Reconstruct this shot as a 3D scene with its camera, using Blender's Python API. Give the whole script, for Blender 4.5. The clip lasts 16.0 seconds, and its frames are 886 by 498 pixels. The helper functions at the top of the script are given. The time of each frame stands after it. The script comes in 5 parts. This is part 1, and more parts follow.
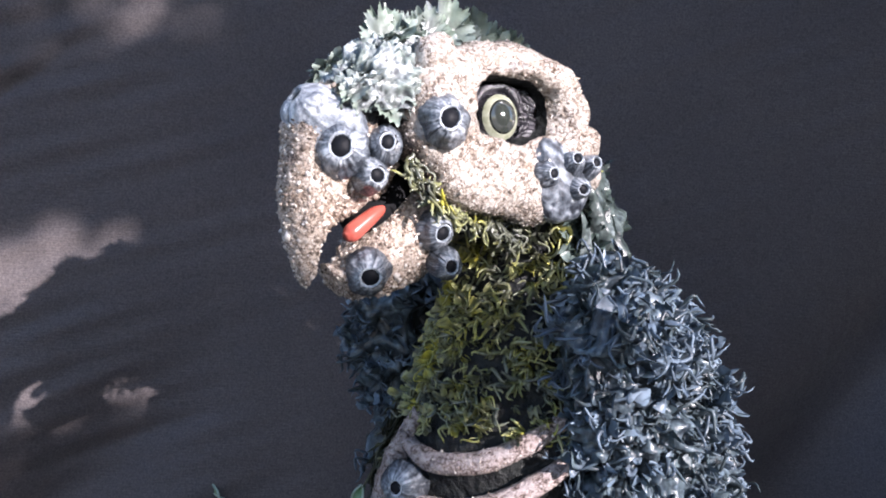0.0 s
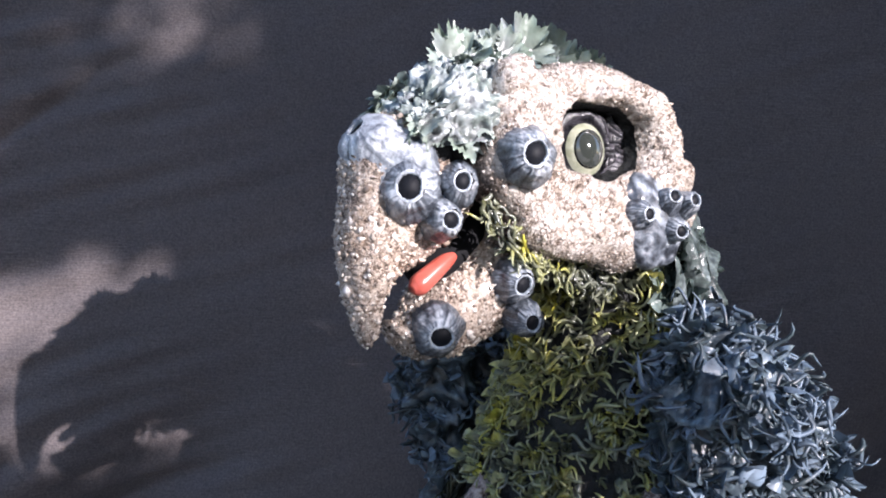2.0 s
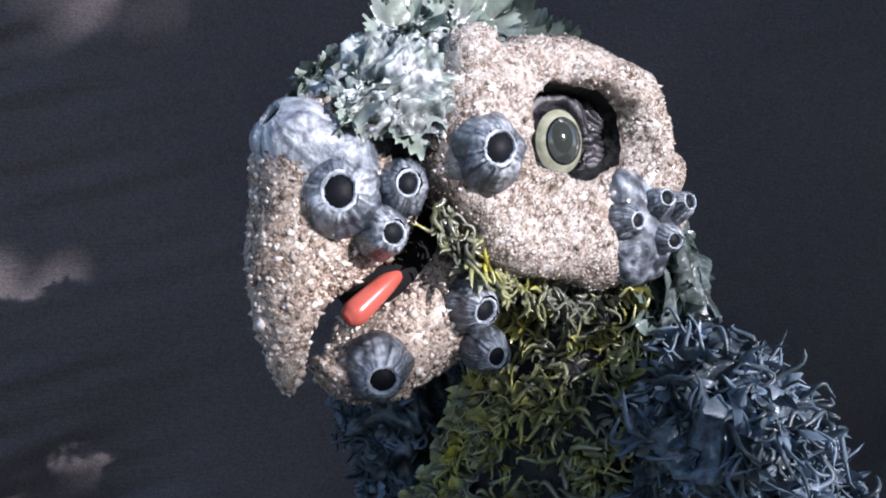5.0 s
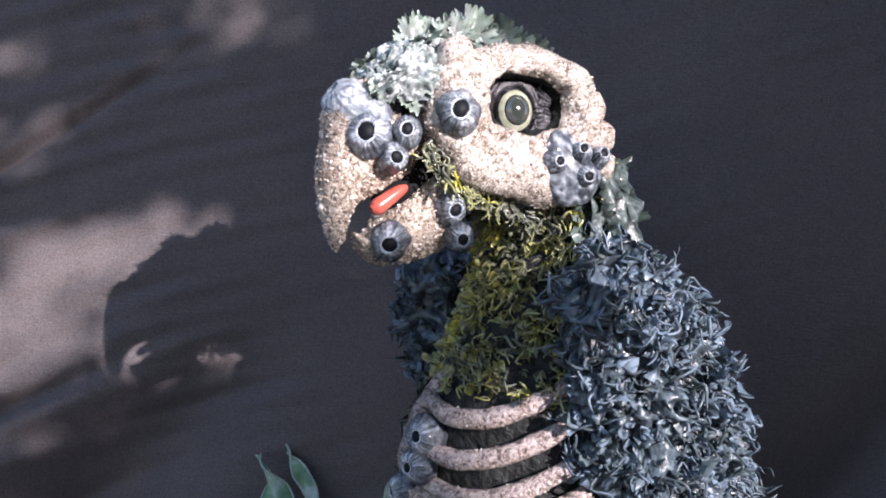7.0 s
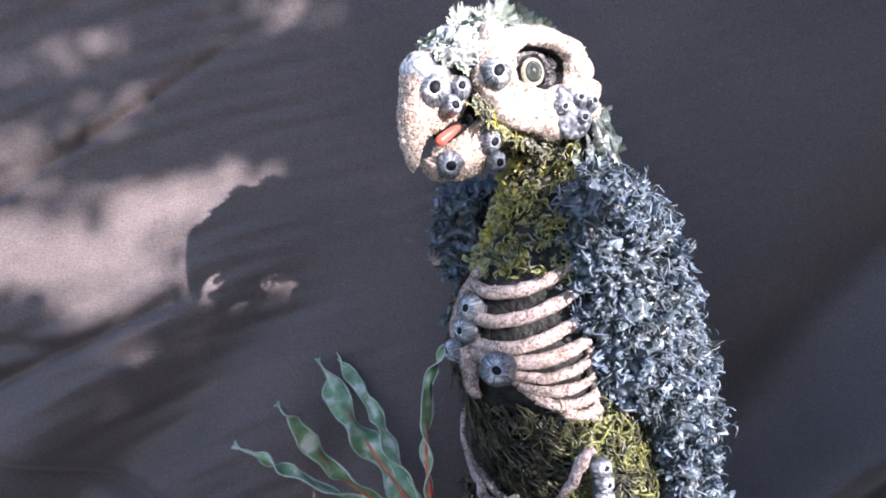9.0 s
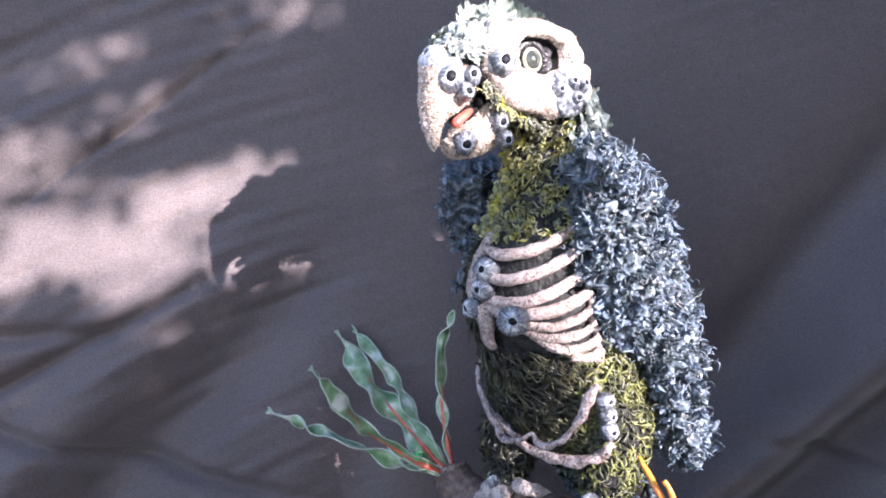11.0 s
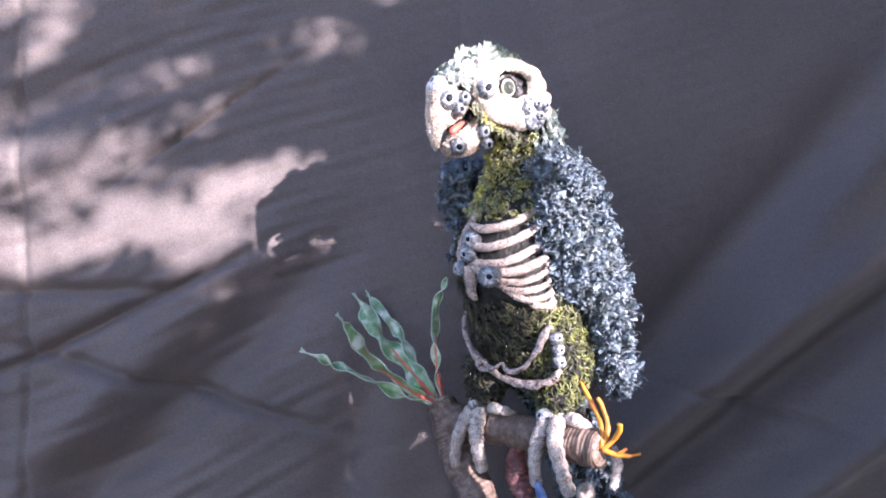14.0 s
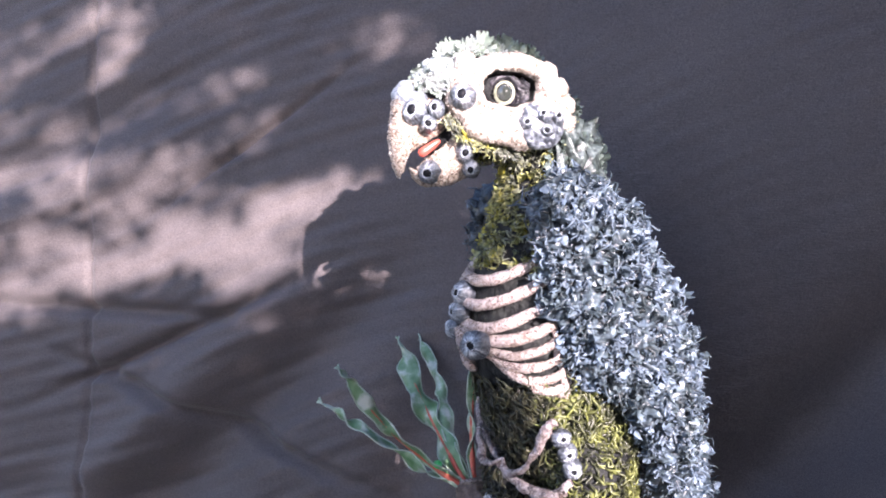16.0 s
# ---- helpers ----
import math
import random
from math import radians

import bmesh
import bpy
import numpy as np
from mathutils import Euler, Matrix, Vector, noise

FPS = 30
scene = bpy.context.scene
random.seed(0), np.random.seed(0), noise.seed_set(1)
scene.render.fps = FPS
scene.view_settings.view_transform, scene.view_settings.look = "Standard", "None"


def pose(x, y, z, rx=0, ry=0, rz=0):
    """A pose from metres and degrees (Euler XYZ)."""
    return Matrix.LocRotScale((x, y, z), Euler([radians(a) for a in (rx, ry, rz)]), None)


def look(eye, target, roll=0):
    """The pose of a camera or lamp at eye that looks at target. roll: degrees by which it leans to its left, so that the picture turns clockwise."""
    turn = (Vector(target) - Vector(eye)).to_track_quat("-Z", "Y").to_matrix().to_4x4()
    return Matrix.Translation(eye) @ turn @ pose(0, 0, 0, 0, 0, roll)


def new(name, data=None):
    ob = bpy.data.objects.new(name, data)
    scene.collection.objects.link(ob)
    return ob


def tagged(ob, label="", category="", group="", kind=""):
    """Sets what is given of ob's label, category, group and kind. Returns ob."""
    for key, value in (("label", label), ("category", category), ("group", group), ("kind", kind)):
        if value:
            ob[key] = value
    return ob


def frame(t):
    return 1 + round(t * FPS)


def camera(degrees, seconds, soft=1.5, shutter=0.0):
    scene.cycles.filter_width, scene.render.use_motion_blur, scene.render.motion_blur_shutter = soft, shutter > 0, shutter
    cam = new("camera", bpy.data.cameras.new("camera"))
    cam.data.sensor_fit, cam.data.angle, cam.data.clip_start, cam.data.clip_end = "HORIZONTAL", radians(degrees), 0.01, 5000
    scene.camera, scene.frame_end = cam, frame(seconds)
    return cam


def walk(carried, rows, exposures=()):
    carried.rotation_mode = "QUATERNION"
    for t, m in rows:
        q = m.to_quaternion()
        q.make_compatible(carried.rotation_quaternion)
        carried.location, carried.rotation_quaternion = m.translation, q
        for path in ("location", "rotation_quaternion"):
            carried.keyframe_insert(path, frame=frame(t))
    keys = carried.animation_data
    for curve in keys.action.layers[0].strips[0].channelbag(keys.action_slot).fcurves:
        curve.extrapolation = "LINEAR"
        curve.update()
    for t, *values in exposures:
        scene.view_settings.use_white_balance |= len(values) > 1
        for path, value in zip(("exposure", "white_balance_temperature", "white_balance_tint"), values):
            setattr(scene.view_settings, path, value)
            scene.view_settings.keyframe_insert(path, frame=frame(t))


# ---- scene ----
cam = camera(60.5, 16.0, soft=1.95)
METRES, EYE, TILT, LEAN, TURN = 1.05, 0.52, 0.0, 0.0, 0.0
ROWS = [
    (0.0, 0.0, 0.0, 0.0, 0.0, 0.0, -0.0),
    (0.5, 0.0029, 0.0038, 0.0057, 4.65, 0.36, -2.31),
    (1.0, 0.0017, 0.0121, 0.012, 3.1, 1.53, -0.41),
    (1.5, -0.0075, 0.0203, 0.0099, 2.12, 1.29, 0.03),
    (2.0, -0.0147, 0.0312, 0.011, 2.0, 1.02, 0.01),
    (2.5, -0.0181, 0.0717, 0.0157, -0.71, -0.22, 0.08),
    (3.0, -0.0248, 0.0918, 0.0286, -1.53, -0.65, 0.45),
    (3.5, -0.0274, 0.1001, 0.0306, -2.12, -0.41, 0.38),
    (4.0, -0.0283, 0.1073, 0.0285, -2.1, -0.89, 0.34),
    (4.5, -0.023, 0.0971, 0.0299, -1.93, -0.14, 0.56),
    (5.0, -0.0122, 0.0722, 0.0192, -1.03, -0.23, 0.47),
    (7.5, 0.0412, -0.0575, -0.014, 10.6, 0.7, -2.48),
    (8.0, 0.0373, -0.0883, -0.0145, 11.35, 0.57, -2.28),
    (8.5, 0.0295, -0.1333, -0.0184, 8.55, 1.44, -1.05),
    (9.0, 0.0167, -0.1575, -0.0459, 6.25, -0.78, -0.61),
    (9.5, -0.0006, -0.1761, -0.0561, 5.32, -1.94, 0.25),
    (12.0, -0.0127, -0.2797, -0.0639, 3.41, -1.06, 2.43),
    (12.5, -0.0156, -0.3302, -0.0808, 2.2, -1.13, 1.02),
    (13.0, -0.0131, -0.3783, -0.0896, 2.5, -1.26, 0.62),
    (13.5, -0.0065, -0.4045, -0.0986, 2.8, -1.77, 0.12),
    (14.0, -0.0004, -0.3976, -0.0881, 3.28, -0.44, 0.48),
    (14.5, 0.0279, -0.3362, -0.0802, 7.42, -0.53, 0.17),
    (15.0, 0.1028, -0.2535, -0.0559, 12.98, -0.43, -1.39),
    (15.5, 0.1594, -0.2059, -0.0454, 20.35, -0.02, -1.53),
    (16.0, 0.1924, -0.1941, -0.0496, 25.39, -0.72, -2.1),
]
EXPOSURES = [(0.0, 1.4, 5700, 20), (2.0, 1.35, 5700, 20), (3.0, 1.15, 5700, 20), (3.5, 0.9, 5700, 19), (4.0, 0.88, 5700, 19), (4.6, 0.85, 5450, 18), (5.2, 0.85, 5450, 18), (7.5, 1.5, 5850, 22), (9.0, 2.1, 5900, 24), (13.0, 2.65, 5900, 28), (16.0, 2.25, 5950, 28)]
walk(cam, [(t, pose(0, 0, EYE, TILT, LEAN, TURN) @ pose(METRES * x, METRES * y, METRES * z, 90 + pitch, roll, yaw)) for t, x, y, z, yaw, pitch, roll in ROWS], EXPOSURES)

# ---- light: a clear sky and a low sun over the camera's right shoulder ----
SUN_WAY = Vector((-1.037, 1.0, -0.445)).normalized()
world = bpy.data.worlds.new("world")
scene.world = world
world.use_nodes = True
sky = world.node_tree.nodes.new("ShaderNodeTexSky")
sky.sky_type = "NISHITA"
sky.sun_disc = False
sky.sun_elevation = math.asin(-SUN_WAY.z)
sky.sun_rotation = math.atan2(-SUN_WAY.x, -SUN_WAY.y)
world.node_tree.links.new(sky.outputs[0], world.node_tree.nodes["Background"].inputs[0])
world.node_tree.nodes["Background"].inputs[1].default_value = 0.118
sun = new("sun", bpy.data.lights.new("sun", "SUN"))
sun.data.energy = 4.5
sun.data.angle = radians(0.55)
sun.data.color = (1.0, 0.89, 0.77)
sun.matrix_world = look((2, -2, 2), Vector((2, -2, 2)) + SUN_WAY)


# ---- materials ----
def mat(name, rough=0.6, spec=0.5, metal=0.0):
    m = bpy.data.materials.new(name)
    m.use_nodes = True
    b = m.node_tree.nodes["Principled BSDF"]
    b.inputs["Roughness"].default_value = rough
    b.inputs["Specular IOR Level"].default_value = spec
    b.inputs["Metallic"].default_value = metal
    return m, m.node_tree, b


def node(tree, kind, **values):
    n = tree.nodes.new(kind)
    for key, value in values.items():
        n.inputs[key].default_value = value
    return n


def noise_tex(tree, scale, detail=4.0, rough=0.55):
    co = tree.nodes.new("ShaderNodeTexCoord")
    n = node(tree, "ShaderNodeTexNoise", Scale=scale, Detail=detail, Roughness=rough)
    tree.links.new(co.outputs["Object"], n.inputs["Vector"])
    return n.outputs["Fac"]


def ramp(tree, fac, stops):
    r = tree.nodes.new("ShaderNodeValToRGB")
    els = r.color_ramp.elements
    while len(els) < len(stops):
        els.new(0.5)
    for e, (at, c) in zip(els, stops):
        e.position, e.color = at, (*c, 1)
    tree.links.new(fac, r.inputs[0])
    return r.outputs[0]


def mix(tree, fac, a, b, way="MIX"):
    m = tree.nodes.new("ShaderNodeMix")
    m.data_type, m.blend_type = "RGBA", way
    for sock, value in ((0, fac), (6, a), (7, b)):
        if isinstance(value, (int, float)):
            m.inputs[sock].default_value = value
        elif isinstance(value, tuple):
            m.inputs[sock].default_value = (*value, 1)
        else:
            tree.links.new(value, m.inputs[sock])
    return m.outputs[2]


def bump(tree, b, height, strength, distance):
    n = node(tree, "ShaderNodeBump", Strength=strength, Distance=distance)
    tree.links.new(height, n.inputs["Height"])
    tree.links.new(n.outputs[0], b.inputs["Normal"])


def island(tree):
    return tree.nodes.new("ShaderNodeNewGeometry").outputs["Random Per Island"]


def brush_shade(t, stops=((0.0, 0.08), (0.45, 0.45), (0.8, 0.85), (1.0, 1.12))):
    """Dry-brush paint with painted-in shade: dark at a frond's root, light on its tip."""
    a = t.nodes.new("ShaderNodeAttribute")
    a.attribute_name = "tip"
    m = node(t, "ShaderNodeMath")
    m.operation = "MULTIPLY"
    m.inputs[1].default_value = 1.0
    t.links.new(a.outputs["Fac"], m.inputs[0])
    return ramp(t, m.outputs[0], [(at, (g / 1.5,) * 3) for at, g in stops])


def leaf_mat(name, stops, rough=0.38, spec=0.5, grain=350, patch=0.0):
    m, t, b = mat(name, rough, spec)
    fac = island(t)
    if patch:
        fac = mix(t, 0.68, fac, ramp(t, noise_tex(t, patch, 3), [(0.34, (0, 0, 0)), (0.66, (1, 1, 1))]))
    col = ramp(t, fac, stops)
    n = noise_tex(t, grain, 3)
    dark = ramp(t, n, [(0.3, (0.5, 0.5, 0.5)), (0.62, (1, 1, 1))])
    col = mix(t, 1.0, mix(t, 1.0, col, dark, "MULTIPLY"), brush_shade(t), "MULTIPLY")
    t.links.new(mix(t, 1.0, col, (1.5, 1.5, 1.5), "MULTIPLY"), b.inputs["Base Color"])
    bump(t, b, noise_tex(t, grain * 2.2, 2), 0.35, 0.0005)
    return m


def blotch_mat(name, a, b_, c, scale, rough=0.4, detail=3):
    m, t, b = mat(name, rough, 0.5)
    t.links.new(ramp(t, noise_tex(t, scale, detail), [(0.34, a), (0.52, b_), (0.68, c)]), b.inputs["Base Color"])
    bump(t, b, noise_tex(t, scale * 6, 3), 0.4, 0.0008)
    return m


def bone_mat(name, light, tan, dark, scale=420.0):
    m, t, b = mat(name, 0.5, 0.5)
    n = noise_tex(t, scale, 5, 0.65)
    col = ramp(t, n, [(0.34, dark), (0.44, tan), (0.58, light)])
    patch = ramp(t, noise_tex(t, 85, 5, 0.65), [(0.30, (0.66, 0.58, 0.51)), (0.45, (1, 1, 1))])
    col = mix(t, 1.0, col, patch, "MULTIPLY")
    cell = t.nodes.new("ShaderNodeTexVoronoi")
    cell.feature = "DISTANCE_TO_EDGE"
    cell.inputs["Scale"].default_value = scale * 1.35
    warp = t.nodes.new("ShaderNodeTexCoord")
    t.links.new(mix(t, 0.004, warp.outputs["Object"], noise_tex(t, 700, 2), "ADD"), cell.inputs["Vector"])
    crack = ramp(t, cell.outputs["Distance"], [(0.03, (0.20, 0.155, 0.125)), (0.16, (1, 1, 1))])
    gaps = ramp(t, noise_tex(t, 150, 3), [(0.40, (0.15, 0.15, 0.15)), (0.58, (1, 1, 1))])
    col = mix(t, gaps, col, mix(t, 1.0, col, crack, "MULTIPLY"))
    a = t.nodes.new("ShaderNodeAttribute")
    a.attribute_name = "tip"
    # low tip values darken the bone: dark wash with shade painted in
    shade_wash = ramp(t, a.outputs["Fac"], [(0.0, (0.10, 0.08, 0.07)), (0.5, (1, 1, 1))])
    t.links.new(mix(t, 1.0, col, shade_wash, "MULTIPLY"), b.inputs["Base Color"])
    bump(t, b, n, 1.0, 0.0026)
    b.inputs["Coat Weight"].default_value = 0.35
    b.inputs["Coat Roughness"].default_value = 0.18
    r = ramp(t, noise_tex(t, 900, 2), [(0.42, (0.7, 0.7, 0.7)), (0.60, (0.15, 0.15, 0.15))])
    t.links.new(r, b.inputs["Roughness"])
    return m


BONE = bone_mat("gritty_bone", (0.80, 0.74, 0.67), (0.57, 0.485, 0.40), (0.13, 0.092, 0.07), 480)
BEAK = bone_mat("sandy_beak", (0.74, 0.64, 0.54), (0.50, 0.40, 0.315), (0.12, 0.085, 0.062), 460)
GRIT = mat("sand_grit", 0.13, 0.8)[0]
_t = GRIT.node_tree
_t.links.new(ramp(_t, island(_t), [(0.0, (0.12, 0.092, 0.072)), (0.35, (0.37, 0.295, 0.235)), (0.7, (0.62, 0.53, 0.44)), (1.0, (0.88, 0.83, 0.77))]), _t.nodes["Principled BSDF"].inputs["Base Color"])
RIB = bone_mat("rib_bone", (0.66, 0.57, 0.54), (0.44, 0.345, 0.315), (0.09, 0.06, 0.05), 520)
PELVIS = bone_mat("pelvis_bone", (0.56, 0.49, 0.47), (0.30, 0.235, 0.23), (0.05, 0.04, 0.04), 300)
TOE = bone_mat("toe_bone", (0.72, 0.66, 0.62), (0.52, 0.44, 0.40), (0.16, 0.12, 0.11), 620)

# near-black core that paints in the shade between fronds, bones and parts
DARK, _t, _b = mat("shade_core", 0.5, 0.2)
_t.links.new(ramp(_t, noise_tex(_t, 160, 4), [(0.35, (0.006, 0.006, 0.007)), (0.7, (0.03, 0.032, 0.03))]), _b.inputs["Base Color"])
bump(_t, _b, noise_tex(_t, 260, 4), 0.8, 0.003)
MOUTH = mat("mouth_shade", 0.8, 0.15)[0]
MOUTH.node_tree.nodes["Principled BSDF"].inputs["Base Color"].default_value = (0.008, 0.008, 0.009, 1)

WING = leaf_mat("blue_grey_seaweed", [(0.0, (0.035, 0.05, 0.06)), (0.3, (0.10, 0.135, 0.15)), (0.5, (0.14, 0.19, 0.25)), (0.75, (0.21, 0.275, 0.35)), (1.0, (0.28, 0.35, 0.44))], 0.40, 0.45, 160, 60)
def skin_mat(name, stops, rough=0.34):
    m, t, b = mat(name, rough, 0.55)
    a, c = noise_tex(t, 120, 5, 0.6), noise_tex(t, 420, 3)
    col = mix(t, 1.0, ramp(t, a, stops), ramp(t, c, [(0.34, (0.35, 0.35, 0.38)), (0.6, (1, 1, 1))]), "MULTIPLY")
    # creases darkened by crest height, shade mixed into the wax colour
    col = mix(t, 1.0, mix(t, 1.0, col, brush_shade(t), "MULTIPLY"), (1.5, 1.5, 1.5), "MULTIPLY")
    t.links.new(col, b.inputs["Base Color"])
    bump(t, b, c, 0.5, 0.0012)
    return m


WING_SKIN = skin_mat("blue_grey_wax", [(0.32, (0.025, 0.033, 0.040)), (0.44, (0.075, 0.10, 0.12)), (0.54, (0.13, 0.175, 0.20)), (0.64, (0.20, 0.265, 0.325)), (0.76, (0.33, 0.40, 0.48))], 0.30)
NAPE_SKIN = skin_mat("slate_green_wax", [(0.30, (0.02, 0.027, 0.024)), (0.45, (0.06, 0.08, 0.073)), (0.6, (0.14, 0.175, 0.165)), (0.74, (0.34, 0.39, 0.39))])
CAP = skin_mat("pale_blue_wax", [(0.30, (0.12, 0.15, 0.13)), (0.42, (0.32, 0.38, 0.34)), (0.54, (0.54, 0.60, 0.58)), (0.68, (0.74, 0.78, 0.79))])
CROWN = leaf_mat("sage_seaweed", [(0.0, (0.13, 0.18, 0.14)), (0.35, (0.28, 0.35, 0.28)), (0.7, (0.40, 0.46, 0.42)), (1.0, (0.52, 0.57, 0.58))], 0.33, 0.5, 200, 60)
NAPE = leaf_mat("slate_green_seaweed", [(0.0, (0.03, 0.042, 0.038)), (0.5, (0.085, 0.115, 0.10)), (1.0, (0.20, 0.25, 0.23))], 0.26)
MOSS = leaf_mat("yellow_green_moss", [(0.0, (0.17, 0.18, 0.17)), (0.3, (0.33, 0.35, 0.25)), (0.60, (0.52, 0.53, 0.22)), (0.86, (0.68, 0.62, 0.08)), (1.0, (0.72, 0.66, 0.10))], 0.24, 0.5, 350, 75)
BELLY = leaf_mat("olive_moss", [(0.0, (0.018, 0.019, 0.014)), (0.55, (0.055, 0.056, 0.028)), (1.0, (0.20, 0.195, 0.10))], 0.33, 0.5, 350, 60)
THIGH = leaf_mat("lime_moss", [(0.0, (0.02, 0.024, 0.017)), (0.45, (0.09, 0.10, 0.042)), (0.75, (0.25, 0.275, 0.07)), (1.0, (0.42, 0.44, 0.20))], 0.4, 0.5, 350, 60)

SHELL, _t, _b = mat("blue_grey_shell", 0.36, 0.5)
_n = noise_tex(_t, 300, 5, 0.65)
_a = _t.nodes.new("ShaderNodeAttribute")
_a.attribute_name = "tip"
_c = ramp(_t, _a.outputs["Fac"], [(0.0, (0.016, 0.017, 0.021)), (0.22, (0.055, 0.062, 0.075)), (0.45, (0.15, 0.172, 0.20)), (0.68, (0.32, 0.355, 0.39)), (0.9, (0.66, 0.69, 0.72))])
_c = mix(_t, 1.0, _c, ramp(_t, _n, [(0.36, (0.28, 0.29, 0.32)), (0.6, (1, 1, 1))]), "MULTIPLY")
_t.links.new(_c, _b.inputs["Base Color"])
bump(_t, _b, _n, 0.8, 0.0014)
_b.inputs["Coat Weight"].default_value = 0.5
_b.inputs["Coat Roughness"].default_value = 0.2
RIM, _t, _b = mat("pale_shell_rim", 0.4, 0.5)
_t.links.new(ramp(_t, noise_tex(_t, 400, 3), [(0.36, (0.13, 0.15, 0.17)), (0.60, (0.58, 0.63, 0.68))]), _b.inputs["Base Color"])
# near-black colour deepens the shade inside each opening
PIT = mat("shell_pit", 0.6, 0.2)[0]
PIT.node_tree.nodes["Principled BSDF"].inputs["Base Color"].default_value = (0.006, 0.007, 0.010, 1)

TONGUE, _t, _b = mat("red_tongue", 0.28, 0.5)
_t.links.new(ramp(_t, noise_tex(_t, 120, 3), [(0.3, (0.40, 0.075, 0.05)), (0.7, (0.50, 0.12, 0.09))]), _b.inputs["Base Color"])
IRIS, _t, _b = mat("pale_green_iris", 0.08, 0.6)
_t.links.new(ramp(_t, noise_tex(_t, 380, 4), [(0.3, (0.26, 0.28, 0.18)), (0.7, (0.48, 0.49, 0.38))]), _b.inputs["Base Color"])
_b.inputs["Coat Weight"].default_value = 1.0
PUPIL = mat("grey_pupil", 0.06, 0.7)[0]
PUPIL.node_tree.nodes["Principled BSDF"].inputs["Base Color"].default_value = (0.035, 0.04, 0.035, 1)
PUPIL.node_tree.nodes["Principled BSDF"].inputs["Coat Weight"].default_value = 1.0

LID = blotch_mat("slate_lid", (0.008, 0.008, 0.010), (0.022, 0.021, 0.025), (0.06, 0.056, 0.066), 300, 0.25)

CLOTH, _t, _b = mat("charcoal_cloth", 0.62, 0.35)
_n = noise_tex(_t, 900, 2)
_c = mix(_t, 1.0, ramp(_t, _n, [(0.3, (0.068, 0.0590, 0.0595)), (0.7, (0.148, 0.125, 0.122))]), ramp(_t, noise_tex(_t, 7, 4), [(0.3, (0.78, 0.78, 0.80)), (0.7, (1, 1, 1))]), "MULTIPLY")
_t.links.new(_c, _b.inputs["Base Color"])
_b.inputs["Sheen Weight"].default_value = 0.15
_b.inputs["Sheen Roughness"].default_value = 0.5
_m = node(_t, "ShaderNodeMapping", Scale=(140.0, 140.0, 900.0))
_t.links.new(_t.nodes.new("ShaderNodeTexCoord").outputs["Object"], _m.inputs["Vector"])
_w = node(_t, "ShaderNodeTexNoise", Scale=1.0, Detail=3.0)
_t.links.new(_m.outputs[0], _w.inputs["Vector"])
_q = node(_t, "ShaderNodeBump", Strength=0.6, Distance=0.004)
_t.links.new(noise_tex(_t, 26, 4), _q.inputs["Height"])
_r = node(_t, "ShaderNodeBump", Strength=0.55, Distance=0.001)
_t.links.new(_w.outputs["Fac"], _r.inputs["Height"])
_t.links.new(_q.outputs[0], _r.inputs["Normal"])
_t.links.new(_r.outputs[0], _b.inputs["Normal"])

BARK, _t, _b = mat("brown_bark", 0.55, 0.4)
_n = noise_tex(_t, 140, 5, 0.6)
_c = ramp(_t, _n, [(0.3, (0.045, 0.031, 0.025)), (0.52, (0.125, 0.087, 0.07)), (0.75, (0.24, 0.18, 0.15))])
_t.links.new(_c, _b.inputs["Base Color"])
bump(_t, _b, _n, 0.7, 0.002)
CUT = bone_mat("cut_wood", (0.30, 0.23, 0.19), (0.19, 0.14, 0.11), (0.08, 0.06, 0.05), 200)


KELP = blotch_mat("green_kelp", (0.08, 0.18, 0.07), (0.19, 0.31, 0.17), (0.56, 0.60, 0.54), 60, 0.33)
KELP_EDGE = blotch_mat("pale_kelp_edge", (0.30, 0.40, 0.30), (0.42, 0.50, 0.40), (0.58, 0.62, 0.55), 90, 0.4)
MIDRIB = blotch_mat("red_midrib", (0.34, 0.07, 0.05), (0.56, 0.10, 0.06), (0.50, 0.24, 0.16), 80, 0.4)
ORANGE = blotch_mat("orange_coral", (0.48, 0.20, 0.02), (0.62, 0.26, 0.03), (0.70, 0.16, 0.03), 60, 0.4)
BLUE_CORAL = blotch_mat("blue_coral", (0.05, 0.10, 0.28), (0.12, 0.20, 0.42), (0.30, 0.40, 0.58), 90, 0.4)
YELLOW = blotch_mat("ochre_sponge", (0.20, 0.14, 0.04), (0.36, 0.27, 0.08), (0.50, 0.42, 0.2), 150, 0.6)
RED = blotch_mat("maroon_crust", (0.07, 0.03, 0.035), (0.16, 0.06, 0.06), (0.42, 0.20, 0.20), 160, 0.5)
GREEN = blotch_mat("green_sponge", (0.03, 0.06, 0.045), (0.06, 0.11, 0.08), (0.12, 0.17, 0.13), 100, 0.5)
GROUND = blotch_mat("paving", (0.16, 0.15, 0.14), (0.24, 0.23, 0.21), (0.30, 0.29, 0.27), 6, 0.8)
WALL = blotch_mat("rendered_wall", (0.36, 0.35, 0.33), (0.42, 0.41, 0.39), (0.47, 0.46, 0.44), 9, 0.85)
WOOD = blotch_mat("table_wood", (0.14, 0.08, 0.04), (0.22, 0.13, 0.07), (0.30, 0.19, 0.11), 30, 0.5)
FOLIAGE = leaf_mat("tree_leaf", [(0.0, (0.03, 0.06, 0.015)), (1.0, (0.08, 0.13, 0.04))], 0.5, 0.4, 30)


